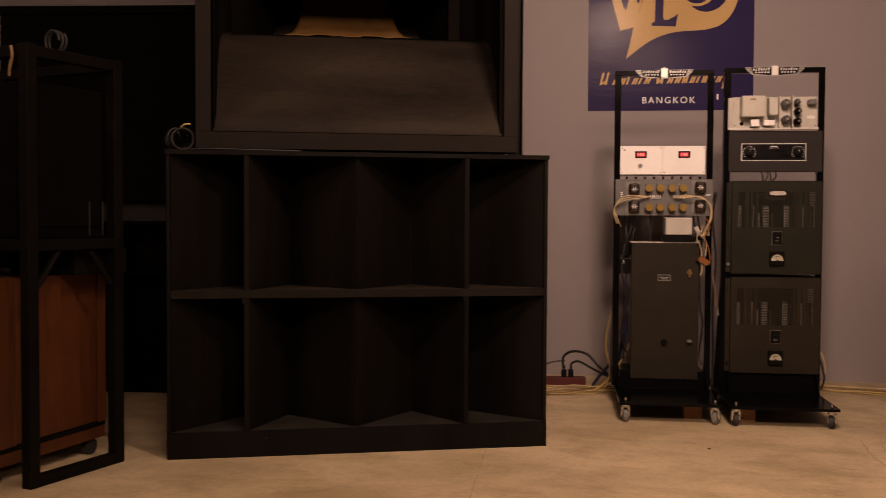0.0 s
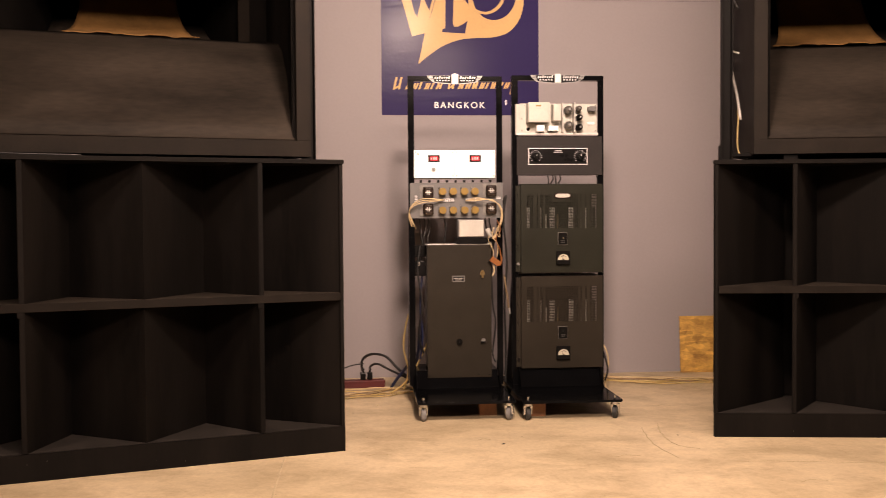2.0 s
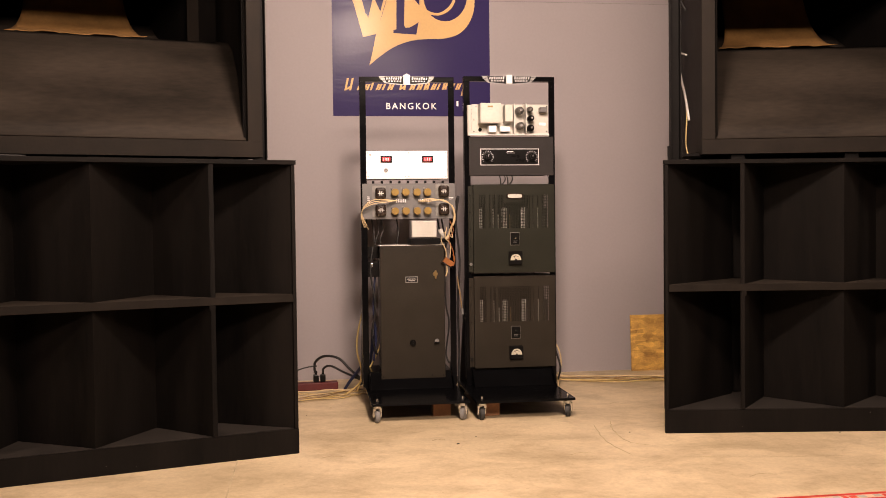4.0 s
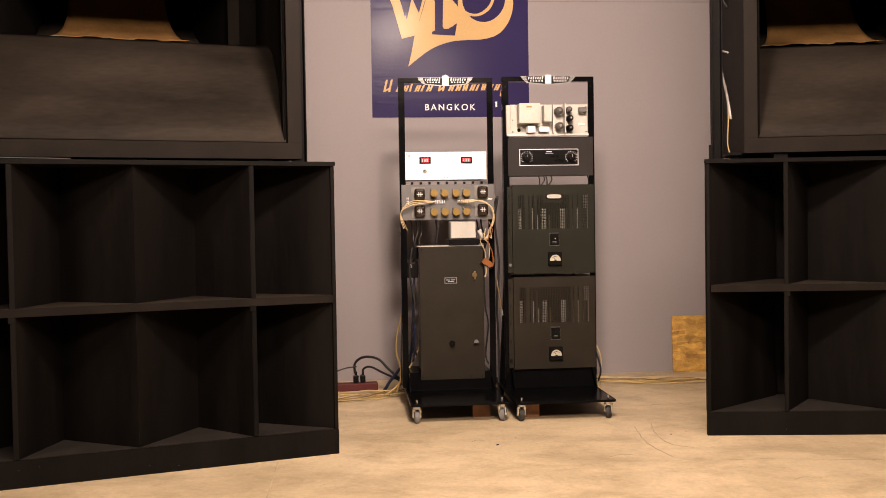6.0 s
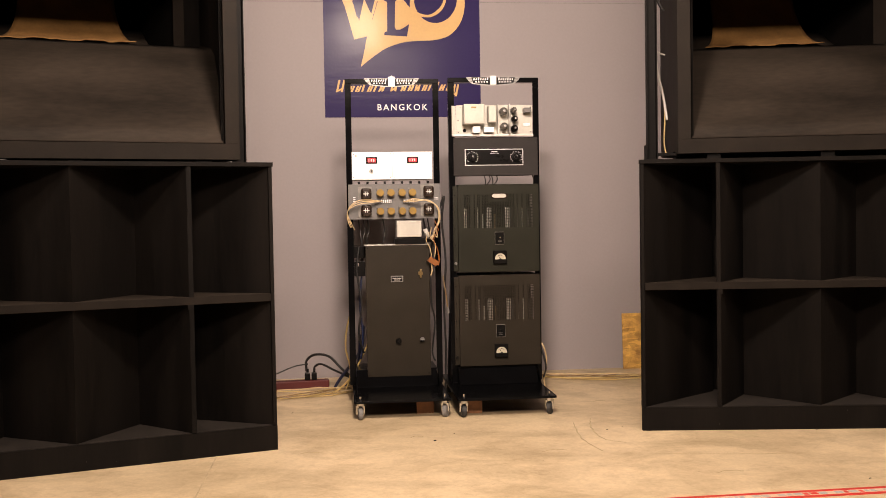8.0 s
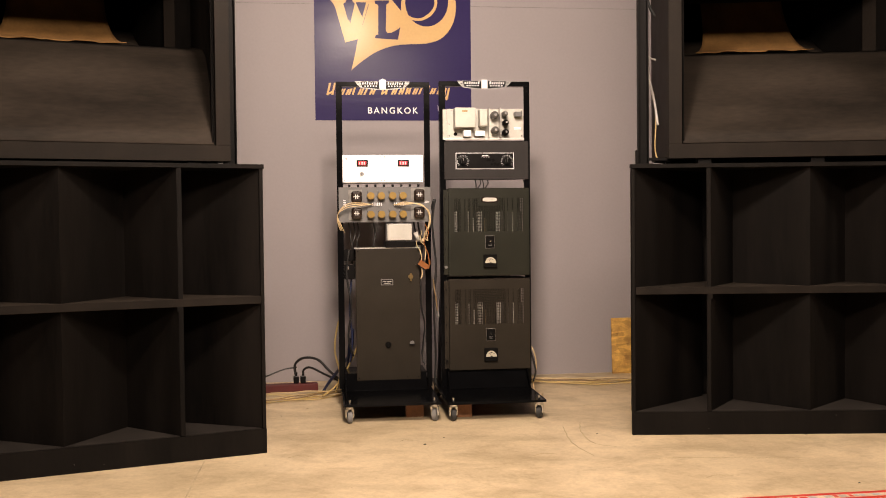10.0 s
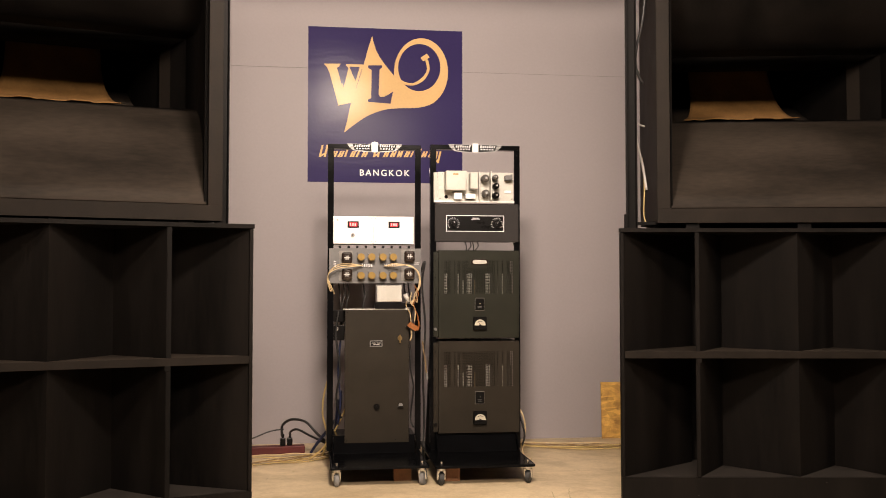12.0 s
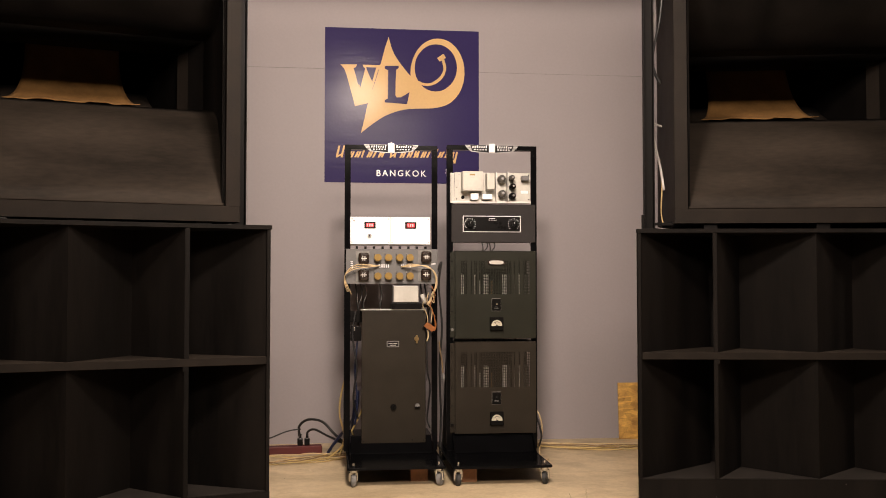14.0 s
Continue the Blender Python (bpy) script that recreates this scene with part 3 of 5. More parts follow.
for k, wd in enumerate(widths):
    if wd == 0:
        x += 22
        continue
    top = 652 if k in (0, 8) else (668 if k in (3, 11, 14) else 682)
    bot = 712 if k < 17 else 742
    for a in ((0, wd * 0.55) if wd > 20 else (0,)):
        q = [(x + a + 14, top + 0.02 * x), (x + a + 24, top + 0.02 * x), (x + a + 10, bot + 0.02 * x), (x + a, bot + 0.02 * x)]
        part("script_stroke", flat(q, 1), VGOLD, poster)
    if wd > 20:
        part("script_stroke", flat([(x + 8, bot - 8 + 0.02 * x), (x + wd * 0.8, bot - 24 + 0.02 * x), (x + wd * 0.8, bot - 14 + 0.02 * x), (x + 8, bot + 0.02 * x)], 2), VGOLD, poster)
    x += wd * 1.36
fc = bpy.data.curves.new("city_name", "FONT")
fc.body, fc.size, fc.extrude, fc.space_character, fc.offset = "BANGKOK", 0.062, 0.0006, 1.34, 0.0004
txt = new("city_name_curve", fc)
bpy.context.view_layer.update()
tm = bpy.data.meshes.new_from_object(txt.evaluated_get(bpy.context.evaluated_depsgraph_get()))
bpy.data.objects.remove(txt)
xs = [v.co.x for v in tm.vertices]
zx, zz = P(305, 812)
sx = (P(555, 812)[0] - zx) / (max(xs) - min(xs))
for v in tm.vertices:
    v.co = Vector((zx + (v.co.x - min(xs)) * sx, YP - 0.004 - v.co.z, zz + v.co.y))
tm.materials.append(VWHITE)
city = new("city_name", tm)
city.parent = poster
part("small_mark", flat([(655, 782), (664, 782), (664, 808), (655, 808)], 1), VWHITE, poster)

# ---- equipment racks ----
def caster(parent, x, y, wheel_mat, turn=0.0):
    c = part("caster", rod(bmesh.new(), (x, y, 0.083), (x, y, 0.098), 0.022, 14), CHROME, parent)
    ca, sa = math.cos(turn), math.sin(turn)
    bm = bmesh.new()
    for s in (-0.017, 0.017):
        for a, b in (((s, 0.0, 0.084), (s, 0.012, 0.034)),):
            p = [Vector((x + q[0] * ca - q[1] * sa, y + q[0] * sa + q[1] * ca, q[2])) for q in (a, b)]
            rod(bm, p[0], p[1], 0.009, 8)
    part("fork", bm, CHROME, c)
    ax = Vector((ca, sa, 0)) * 0.0125
    o = Vector((x - 0.014 * sa, y + 0.014 * ca, 0.036))
    bm = rod(bmesh.new(), o - ax, o + ax, 0.036, 22)
    bmesh.ops.bevel(bm, geom=[e for e in bm.edges if len(e.link_faces) == 2 and max(len(f.verts) for f in e.link_faces) > 8], offset=0.004, segments=2, affect="EDGES")
    part("wheel", bm, wheel_mat, c)
    part("axle", rod(bmesh.new(), o - ax * 1.9, o + ax * 1.9, 0.006, 10), CHROME, c)
    part("stem", rod(bmesh.new(), (x, y, 0.0985), (x, y, 0.132), 0.006, 8), CHROME, c)


def rack(x0, x1, yf, top, label, wheels, platform):
    """A black steel rack of two angle uprights on a wheeled base."""
    th = thing("equipment_rack", pose(0, 0, 0), label, "rack", "equipment racks")
    pw = 0.036
    for a in (x0, x1 - pw):
        part("upright", block(a, a + pw, yf, yf + 0.006, 0.112, top - 0.0285, 0.001), STEEL, th)
        ob = part("upright_web", block(a if a == x0 else a + pw - 0.006, (a if a == x0 else a + pw - 0.006) + 0.006, yf + 0.0065, yf + 0.05, 0.112, top - 0.0285, 0.001), STEEL, th)
        for z in (0.32, 1.0, 1.42, top - 0.06):
            part("bolt", disc_y(a + pw / 2, z, yf - 0.003, yf, 0.004, 8), STEELM, th)
    part("top_rail", block(x0, x1, yf - 0.001, yf + 0.05, top - 0.028, top, 0.002), STEEL, th)
    for s in (x0, x1 - 0.006):
        part("brace", prism([(yf + 0.05, 0.113), (yf + 0.27, 0.113), (yf + 0.05, 0.75)], s, s + 0.006), STEELM, th)
    for ob in [o for o in th.children if o.name.startswith("brace")]:
        ob.data.transform(Matrix(((0, 0, 1, 0), (1, 0, 0, 0), (0, 1, 0, 0), (0, 0, 0, 1))))
    px0, px1, py0 = platform
    part("platform", block(px0, px1, py0, yf + 0.34, 0.1, 0.111, 0.002), STEEL, th)
    part("front_edge", block(px0, px1, py0 - 0.006, py0 - 0.0005, 0.098, 0.1115, 0.001), STEEL, th)
    part("side_edge", block(px0 - 0.006, px0 - 0.0005, py0, yf + 0.34, 0.098, 0.1115, 0.001), STEEL, th)
    part("side_edge", block(px1 + 0.0005, px1 + 0.006, py0, yf + 0.34, 0.098, 0.1115, 0.001), STEEL, th)
    kick = prism([(yf - 0.1, 0.112), (yf - 0.092, 0.112), (yf - 0.004, 0.2), (yf - 0.012, 0.2)], x0 + 0.04, x1 - 0.04)
    kick.transform(Matrix(((0, 0, 1, 0), (1, 0, 0, 0), (0, 1, 0, 0), (0, 0, 0, 1))))
    part("kick_plate", kick, STEEL, th)
    for s in (x0 + 0.03, x1 - 0.036):
        cheek = prism([(yf - 0.13, 0.112), (yf - 0.002, 0.112), (yf - 0.002, 0.24)], s, s + 0.006)
        cheek.transform(Matrix(((0, 0, 1, 0), (1, 0, 0, 0), (0, 1, 0, 0), (0, 0, 0, 1))))
        part("cheek_plate", cheek, STEEL, th)
    part("kick_shelf", block(x0 + 0.037, x1 - 0.037, yf - 0.012, yf + 0.25, 0.2005, 0.206, 0.001), STEEL, th)
    part("weld_bead", rod(bmesh.new(), (x0 + 0.04, yf - 0.103, 0.1135), (x1 - 0.04, yf - 0.103, 0.1135), 0.004, 10), STEEL, th)
    caster(th, px0 + 0.03, py0 + 0.03, wheels[0], 0.1)
    caster(th, px1 - 0.03, py0 + 0.03, wheels[1], -0.45)
    caster(th, px0 + 0.04, yf + 0.28, RUBBERD, 0.3)
    caster(th, px1 - 0.04, yf + 0.28, RUBBERD, 0.2)
    # winged badge on the top rail
    c, zb = (x0 + x1) / 2 - 0.001, top - 0.012
    w = [(-0.165, 0.014), (-0.02, 0.014), (-0.018, 0.024), (-0.006, 0.026), (0, 0.032), (0.006, 0.026), (0.018, 0.024), (0.02, 0.014), (0.165, 0.014), (0.158, 0.0), (0.145, -0.012), (0.128, -0.026), (0.06, -0.034), (0.0, -0.036), (-0.06, -0.034), (-0.128, -0.026), (-0.145, -0.012), (-0.158, 0.0)]
    badge = part("badge", board([(c + a, zb + b) for a, b in w], yf - 0.006, 0.004), BADGE, th, "silver winged metal badge")
    for s in (-1, 1):
        part("badge_field", board([(c + s * a, zb + b) for a, b in ((0.02, 0.012), (0.134, 0.012), (0.122, -0.022), (0.02, -0.032))], yf - 0.008, 0.0015), INK, badge)
        for k in range(7):
            a = c + s * (0.03 + 0.0138 * k) + (0.0 if s > 0 else -0.0095)
            hh = 0.0065 if k not in (0, 4) else 0.011
            part("badge_mark", board([(a + 0.003, zb + hh), (a + 0.0095, zb + hh), (a + 0.0065, zb - 0.005), (a, zb - 0.005)], yf - 0.01, 0.0015), VWHITE, badge)
        for k in range(5):
            a = 0.034 + 0.017 * k
            part("badge_mark", board([(c + s * a, zb - 0.011), (c + s * (a + 0.008), zb - 0.012), (c + s * (a + 0.008), zb - 0.018), (c + s * a, zb - 0.019)], yf - 0.01, 0.0015), VWHITE, badge)
        for k in range(3):
            part("badge_feather", board([(c + s * (0.162 - 0.004 * k), zb + 0.009 - 0.009 * k), (c + s * (0.13 - 0.002 * k), zb + 0.006 - 0.009 * k), (c + s * (0.13 - 0.002 * k), zb + 0.0045 - 0.009 * k), (c + s * (0.162 - 0.004 * k), zb + 0.0075 - 0.009 * k)], yf - 0.008, 0.0015), INK, badge)
    part("badge_centre", board([(c - 0.016, zb + 0.02), (c + 0.016, zb + 0.02), (c + 0.016, zb - 0.03), (c - 0.016, zb - 0.03)], yf - 0.009, 0.0025), SILVER, badge)
    return th


YL, YR, TOP = 5.912, 5.89, 1.955
rack(0.463, 1.026, YL, TOP, "black steel equipment rack on grey casters holding power supplies", (RUBBER, RUBBER), (0.482, 1.012, 5.39))
rack(1.082, 1.636, YR, TOP + 0.004, "black steel equipment rack on dark casters holding valve amplifiers", (RUBBERD, RUBBERD), (1.055, 1.6, 5.36))

# white power supplies
def power_supply(x0, x1, z0, z1, lock):
    th = thing("power_supply", pose(0, 0, 0), "white enamelled power supply with a red digital display in the rack", "power supply", "power supplies")
    y = YL - 0.008
    part("front_panel", block(x0, x1, y, y + 0.004, z0, z1, 0.001), WHITE, th)
    part("case", block(x0 + 0.006, x1 - 0.006, y + 0.0045, y + 0.3, z0 + 0.004, z1 - 0.004, 0.002), SILVER, th)
    cx, cz = (x0 + x1) / 2 - 0.002 + (0.0 if lock else 0.004), z1 - 0.05
    d = part("display", block(cx - 0.034, cx + 0.034, y - 0.004, y - 0.0005, cz - 0.02, cz + 0.02, 0.001), BAKELITE, th)
    part("display_window", block(cx - 0.024, cx + 0.024, y - 0.006, y - 0.0045, cz - 0.012, cz + 0.012, 0), LEDRED, d)
    for k in range(3):
        a = cx - 0.018 + 0.013 * k
        part("segment", block(a, a + (0.008 if k else 0.004), y - 0.0075, y - 0.0065, cz - 0.008, cz + 0.008, 0), LEDSEG, d)
    if lock:
        part("key_switch", disc_y(cx - 0.003, cz - 0.065, y - 0.007, y, 0.012, 18), CHROME, th)
        part("key_slot", block(cx - 0.005, cx - 0.001, y - 0.0085, y - 0.0075, cz - 0.071, cz - 0.059, 0), BAKELITE, th)
        part("mark", block(x0 + 0.018, x0 + 0.03, y - 0.0012, y - 0.0002, z1 - 0.028, z1 - 0.018, 0), GREYC, th)
    for sx in (x0 + 0.01, x1 - 0.01):
        for sz in (z0 + 0.012, z1 - 0.012):
            part("screw", disc_y(sx, sz, y - 0.002, y, 0.003, 8), CHROME, th)
    return th


power_supply(0.497, 0.738, 1.352, 1.517, True)
power_supply(0.739, 0.981, 1.352, 1.517, False)

# regulator chassis with gold caps
def regulator():
    th = thing("regulator_chassis", pose(0, 0, 0), "grey panel with gold capacitor caps and black valve sockets", "amplifier panel")
    y, z0, z1 = YL - 0.006, 1.113, 1.324
    part("panel", block(0.472, 1.026, y, y + 0.005, z0, z1, 0.001), GREYPANEL, th)
    part("chassis", block(0.5, 1.0, y + 0.0055, y + 0.14, z0 + 0.01, z1 - 0.01, 0.001), GREYPANEL, th)
    s = 0.483 / 140
    for px, py in ((645, 457), (645, 486), (754, 454), (754, 485)):
        X, Z = 0.497 + (px - 622) * s, 1.324 - (py - 440) * s * 0.99
        so = part("socket_plate", block(X - 0.046, X + 0.036, y - 0.003, y - 0.0005, Z - 0.041, Z + 0.043, 0.001), PLATE, th)
        part("socket", block(X - 0.03, X + 0.034, y - 0.035, y - 0.0035, Z - 0.036, Z + 0.034, 0.013), SOCKET, so)
        part("valve_pin", block(X - 0.016, X + 0.02, y - 0.037, y - 0.0355, Z - 0.002, Z + 0.002, 0), SILVER, so)
        part("valve_pin", block(X - 0.006, X - 0.002, y - 0.039, y - 0.0375, Z - 0.013, Z + 0.013, 0), SILVER, so)
        part("valve_pin", block(X + 0.006, X + 0.010, y - 0.039, y - 0.0375, Z - 0.013, Z + 0.013, 0), SILVER, so)
    for py in (455.5, 488):
        for px in (670, 688.5, 708, 726):
            X, Z = 0.497 + (px - 622) * s, 1.324 - (py - 440) * s * 0.99
            cap = part("capacitor", disc_y(X, Z, y - 0.045, y - 0.0005, 0.022, 20), GOLD, th)
            part("capacitor_rim", disc_y(X, Z, y - 0.048, y - 0.0455, 0.019, 20), GOLD, cap)
            part("tag", block(X - 0.022, X - 0.016, y - 0.012, y - 0.0005, Z + 0.02, Z + 0.028, 0), CHROME, cap)
    for gx in (672, 711):
        for k in range(6):
            X, Z = 0.497 + (gx - 622 + 3.2 * k) * s, 1.324 - (471 - 440) * s
            part("terminal", block(X, X + 0.005, y - 0.014, y - 0.0005, Z - 0.006, Z + 0.013, 0), VWHITE, th)
    for k in range(4):
        part("terminal", block(0.5, 0.514, y - 0.012, y - 0.0005, 1.21 + 0.011 * k, 1.2145 + 0.011 * k, 0), VWHITE, th)
    part("label_bar", block(0.985, 1.015, y - 0.0015, y - 0.0003, 1.235, 1.239, 0), VWHITE, th)
    part("label_bar", block(0.985, 1.012, y - 0.0015, y - 0.0003, 1.228, 1.231, 0), VWHITE, th)
    for k in range(9):
        X = 0.53 + 0.052 * k
        part("terminal_stud", block(X, X + 0.014, y + 0.006, y + 0.03, z1 + 0.001, z1 + 0.016, 0.001), BAKELITE, th)
    for k in range(3):
        o = 0.008 * k
        cable("wire", [(0.66 + o, y - 0.02, 1.222), (0.6, y - 0.055, 1.228 - o), (0.53, y - 0.06, 1.225 - 1.4 * o), (0.48 - o * 0.4, y - 0.05, 1.19 - o), (0.462 + o * 0.3, y - 0.03, 1.14), (0.472 + o, y - 0.01, 1.09), (0.49 + o, y + 0.02, 1.05)], 0.0027, IVORY, "", th)
        cable("wire", [(0.8 + o, y - 0.02, 1.218), (0.86, y - 0.055, 1.216 + o), (0.95, y - 0.06, 1.222 - 0.4 * o), (1.0 + o * 0.4, y - 0.05, 1.18), (1.012 + o * 0.4, y - 0.035, 1.12 - o), (0.99, y - 0.03, 1.04), (0.955 + o, y - 0.04, 0.99)], 0.0027, IVORY, "", th)
    return th


regulator()
yb = YL - 0.01
swb = thing("switch_box", pose(0, 0, 0), "small pale grey junction box on a black bracket in the rack", "junction box")
part("lid", block(0.757, 0.905, yb - 0.05, yb - 0.02, 1.003, 1.1, 0.004), CREAM, swb)
part("body", block(0.752, 0.91, yb - 0.0195, yb + 0.05, 0.998, 1.105, 0.003), GREYPANEL, swb)
part("bracket", block(0.745, 0.925, yb - 0.05, yb + 0.12, 0.962, 0.9975, 0.002), BAKELITE, swb)
part("bracket_arm", block(0.925, 1.02, yb + 0.02, yb + 0.03, 0.97, 0.99, 0.001), BAKELITE, swb)

# tall dark cabinet in the rack
cab = thing("power_cabinet", pose(0, 0, 0), "tall dark olive steel cabinet with small plate in the rack", "cabinet")
yc = YL - 0.035
part("body", block(0.574, 0.945, yc + 0.004, yc + 0.27, 0.207, 0.95, 0.003), OLIVE, cab)
part("door", block(0.567, 0.95, yc - 0.012, yc + 0.0035, 0.165, 0.955, 0.003), OLIVE, cab)
part("top_lip", block(0.56, 0.952, yc - 0.014, yc + 0.12, 0.9555, 0.96, 0.001), SILVER, cab)
pl = part("name_plate", block(0.716, 0.79, yc - 0.0145, yc - 0.0125, 0.735, 0.772, 0.0005), RUBBER, cab)
part("plate_field", block(0.721, 0.785, yc - 0.016, yc - 0.015, 0.740, 0.767, 0), INK, pl)
for a, b, z in ((0.727, 0.75, 0.757), (0.755, 0.779, 0.757), (0.735, 0.772, 0.747)):
    part("plate_bar", block(a, b, yc - 0.0175, yc - 0.0165, z - 0.002, z + 0.002, 0), GREYC, pl)
kb = part("knob", disc_y(0.757, 0.378, yc - 0.03, yc - 0.0125, 0.018, 20, 0.015), DARK, cab)
part("knob_cap", block(0.755, 0.759, yc - 0.034, yc - 0.0305, 0.372, 0.392, 0.001), BAKELITE, kb)
hd = part("latch", disc_y(0.9, 0.386, yc - 0.024, yc - 0.0125, 0.013, 18), RUBBER, cab)
part("latch_bar", block(0.882, 0.914, yc - 0.032, yc - 0.0245, 0.374, 0.382, 0.002), BAKELITE, hd)
lk = part("lock", disc_y(0.895, 0.785, yc - 0.026, yc - 0.0125, 0.014, 16), BRASS, cab)
part("lock_bar", block(0.89, 0.9, yc - 0.034, yc - 0.0265, 0.758, 0.806, 0.002), BRASS, lk)
for sx, sz in ((0.58, 0.94), (0.937, 0.94), (0.58, 0.18), (0.937, 0.18), (0.87, 0.182)):
    part("screw", disc_y(sx, sz, yc - 0.0145, yc - 0.0125, 0.004, 8), STEELM, cab)

# preamplifier chassis, silver-cream, parts outwards
def preamp():
    th = thing("preamp_chassis", pose(0, 0, 0), "cream painted valve preamplifier chassis with transformers and tubes", "preamplifier")
    y = YR - 0.004
    z0, z1 = 1.616, 1.792
    part("panel", block(1.128, 1.594, y, y + 0.004, z0, z1, 0.001), CREAM, th)
    part("side", block(1.1, 1.124, y - 0.02, y + 0.1, z0, z1 - 0.006, 0.001), CREAM, th)
    part("bottom_flange", block(1.1, 1.594, y - 0.03, y - 0.0005, z0 - 0.012, z0 - 0.0005, 0.001), SILVER, th)

    def tr(name, x0, x1, a, b, d, mat):
        return part(name, block(x0, x1, y - d, y - 0.0005, a, b, 0.004), mat, th)

    big = tr("transformer", 1.165, 1.29, 1.672, 1.79, 0.09, CREAM)
    part("label_bar", block(1.208, 1.24, y - 0.0915, y - 0.0903, 1.764, 1.774, 0), BRASS, big)
    part("label_bar", block(1.21, 1.238, y - 0.0915, y - 0.0903, 1.75, 1.754, 0), GREYC, big)
    tr("transformer", 1.315, 1.363, 1.682, 1.782, 0.08, CREAM)
    tr("choke", 1.22, 1.267, 1.62, 1.66, 0.06, WHITE)
    tr("choke", 1.29, 1.35, 1.624, 1.655, 0.06, WHITE)
    part("divider_plate", block(1.375, 1.379, y - 0.05, y - 0.0005, z0, z1, 0.0005), SILVER, th)
    part("divider_plate", block(1.443, 1.447, y - 0.07, y - 0.0005, z0, z1, 0.0005), SILVER, th)
    for X, Z, r, mat in ((1.412, 1.75, 0.024, GLASS), (1.415, 1.66, 0.023, GLASS), (1.475, 1.758, 0.017, GLASS), (1.48, 1.706, 0.018, BAKELITE), (1.478, 1.648, 0.02, BAKELITE)):
        bm = disc_y(X, Z, y - 0.05, y - 0.0005, r, 18)
        bmesh.ops.create_uvsphere(bm, u_segments=18, v_segments=10, radius=r, matrix=Matrix.Translation((X, y - 0.05, Z)))
        t = part("valve", bm, mat, th, "", True)
        part("valve_cap", disc_y(X, Z, y - 0.05 - r - 0.006, y - 0.05 - r + 0.002, r * 0.35, 10), CHROME, t)
    tr("coil_can", 1.535, 1.58, 1.742, 1.772, 0.05, GREYPANEL)
    tr("paper_label", 1.537, 1.58, 1.665, 1.684, 0.004, VWHITE)
    part("hole", disc_y(1.178, 1.64, y - 0.0012, y, 0.011, 14), DARK, th)
    for X, Z in ((1.14, 1.7), (1.14, 1.63), (1.585, 1.63), (1.585, 1.78), (1.155, 1.78), (1.28, 1.64)):
        part("screw", disc_y(X, Z, y - 0.003, y, 0.004, 8), CHROME, th)
    return th


preamp()

# line controller with two dials
def controller():
    th = thing("line_controller", pose(0, 0, 0), "charcoal rack panel with two black dials in a white outline", "controller")
    y, z0, z1 = YR - 0.012, 1.366, 1.598
    part("front_panel", block(1.108, 1.625, y, y + 0.005, z0, z1, 0.002), CHARCOAL, th)
    part("case", block(1.125, 1.608, y + 0.0055, y + 0.2, z0 + 0.006, z1 - 0.006, 0.002), CHARCOAL, th)
    fx0, fx1, fz0, fz1 = 1.177, 1.534, 1.428, 1.527
    fr = part("dial_field", block(fx0, fx1, y - 0.0025, y - 0.0005, fz0, fz1, 0), VWHITE, th)
    part("field_face", block(fx0 + 0.004, fx1 - 0.004, y - 0.0045, y - 0.003, fz0 + 0.004, fz1 - 0.004, 0), BAKELITE, fr)
    part("field_mark", block(1.338, 1.376, y - 0.006, y - 0.005, 1.508, 1.512, 0), VWHITE, fr)
    part("field_mark", block(1.33, 1.384, y - 0.006, y - 0.005, 1.5, 1.502, 0), VWHITE, fr)
    for cx in (1.221, 1.49):
        cz = 1.477
        k = part("dial", disc_y(cx, cz, y - 0.028, y - 0.005, 0.028, 28, 0.022), BAKELITE, th)
        part("dial_cap", disc_y(cx, cz, y - 0.036, y - 0.0285, 0.015, 20), BAKELITE, k)
        part("dial_pointer", block(cx - 0.001, cx + 0.001, y - 0.037, y - 0.0363, cz, cz + 0.014, 0), VWHITE, k)
        for j in range(16):
            a = radians(-45 + 18 * j)
            r0, r1 = 0.031, 0.037
            w = 0.0013
            d, e = (math.cos(a), math.sin(a)), (-math.sin(a) * w, math.cos(a) * w)
            q = [(cx + d[0] * r0 - e[0], cz + d[1] * r0 - e[1]), (cx + d[0] * r1 - e[0], cz + d[1] * r1 - e[1]), (cx + d[0] * r1 + e[0], cz + d[1] * r1 + e[1]), (cx + d[0] * r0 + e[0], cz + d[1] * r0 + e[1])]
            part("dial_tick", board(q, y - 0.0062, 0.0012), VWHITE, th)
    for sx in (1.116, 1.617):
        for sz in (z0 + 0.03, z1 - 0.03):
            part("screw", disc_y(sx, sz, y - 0.003, y, 0.005, 10), CHARCOAL, th)
    return th


controller()


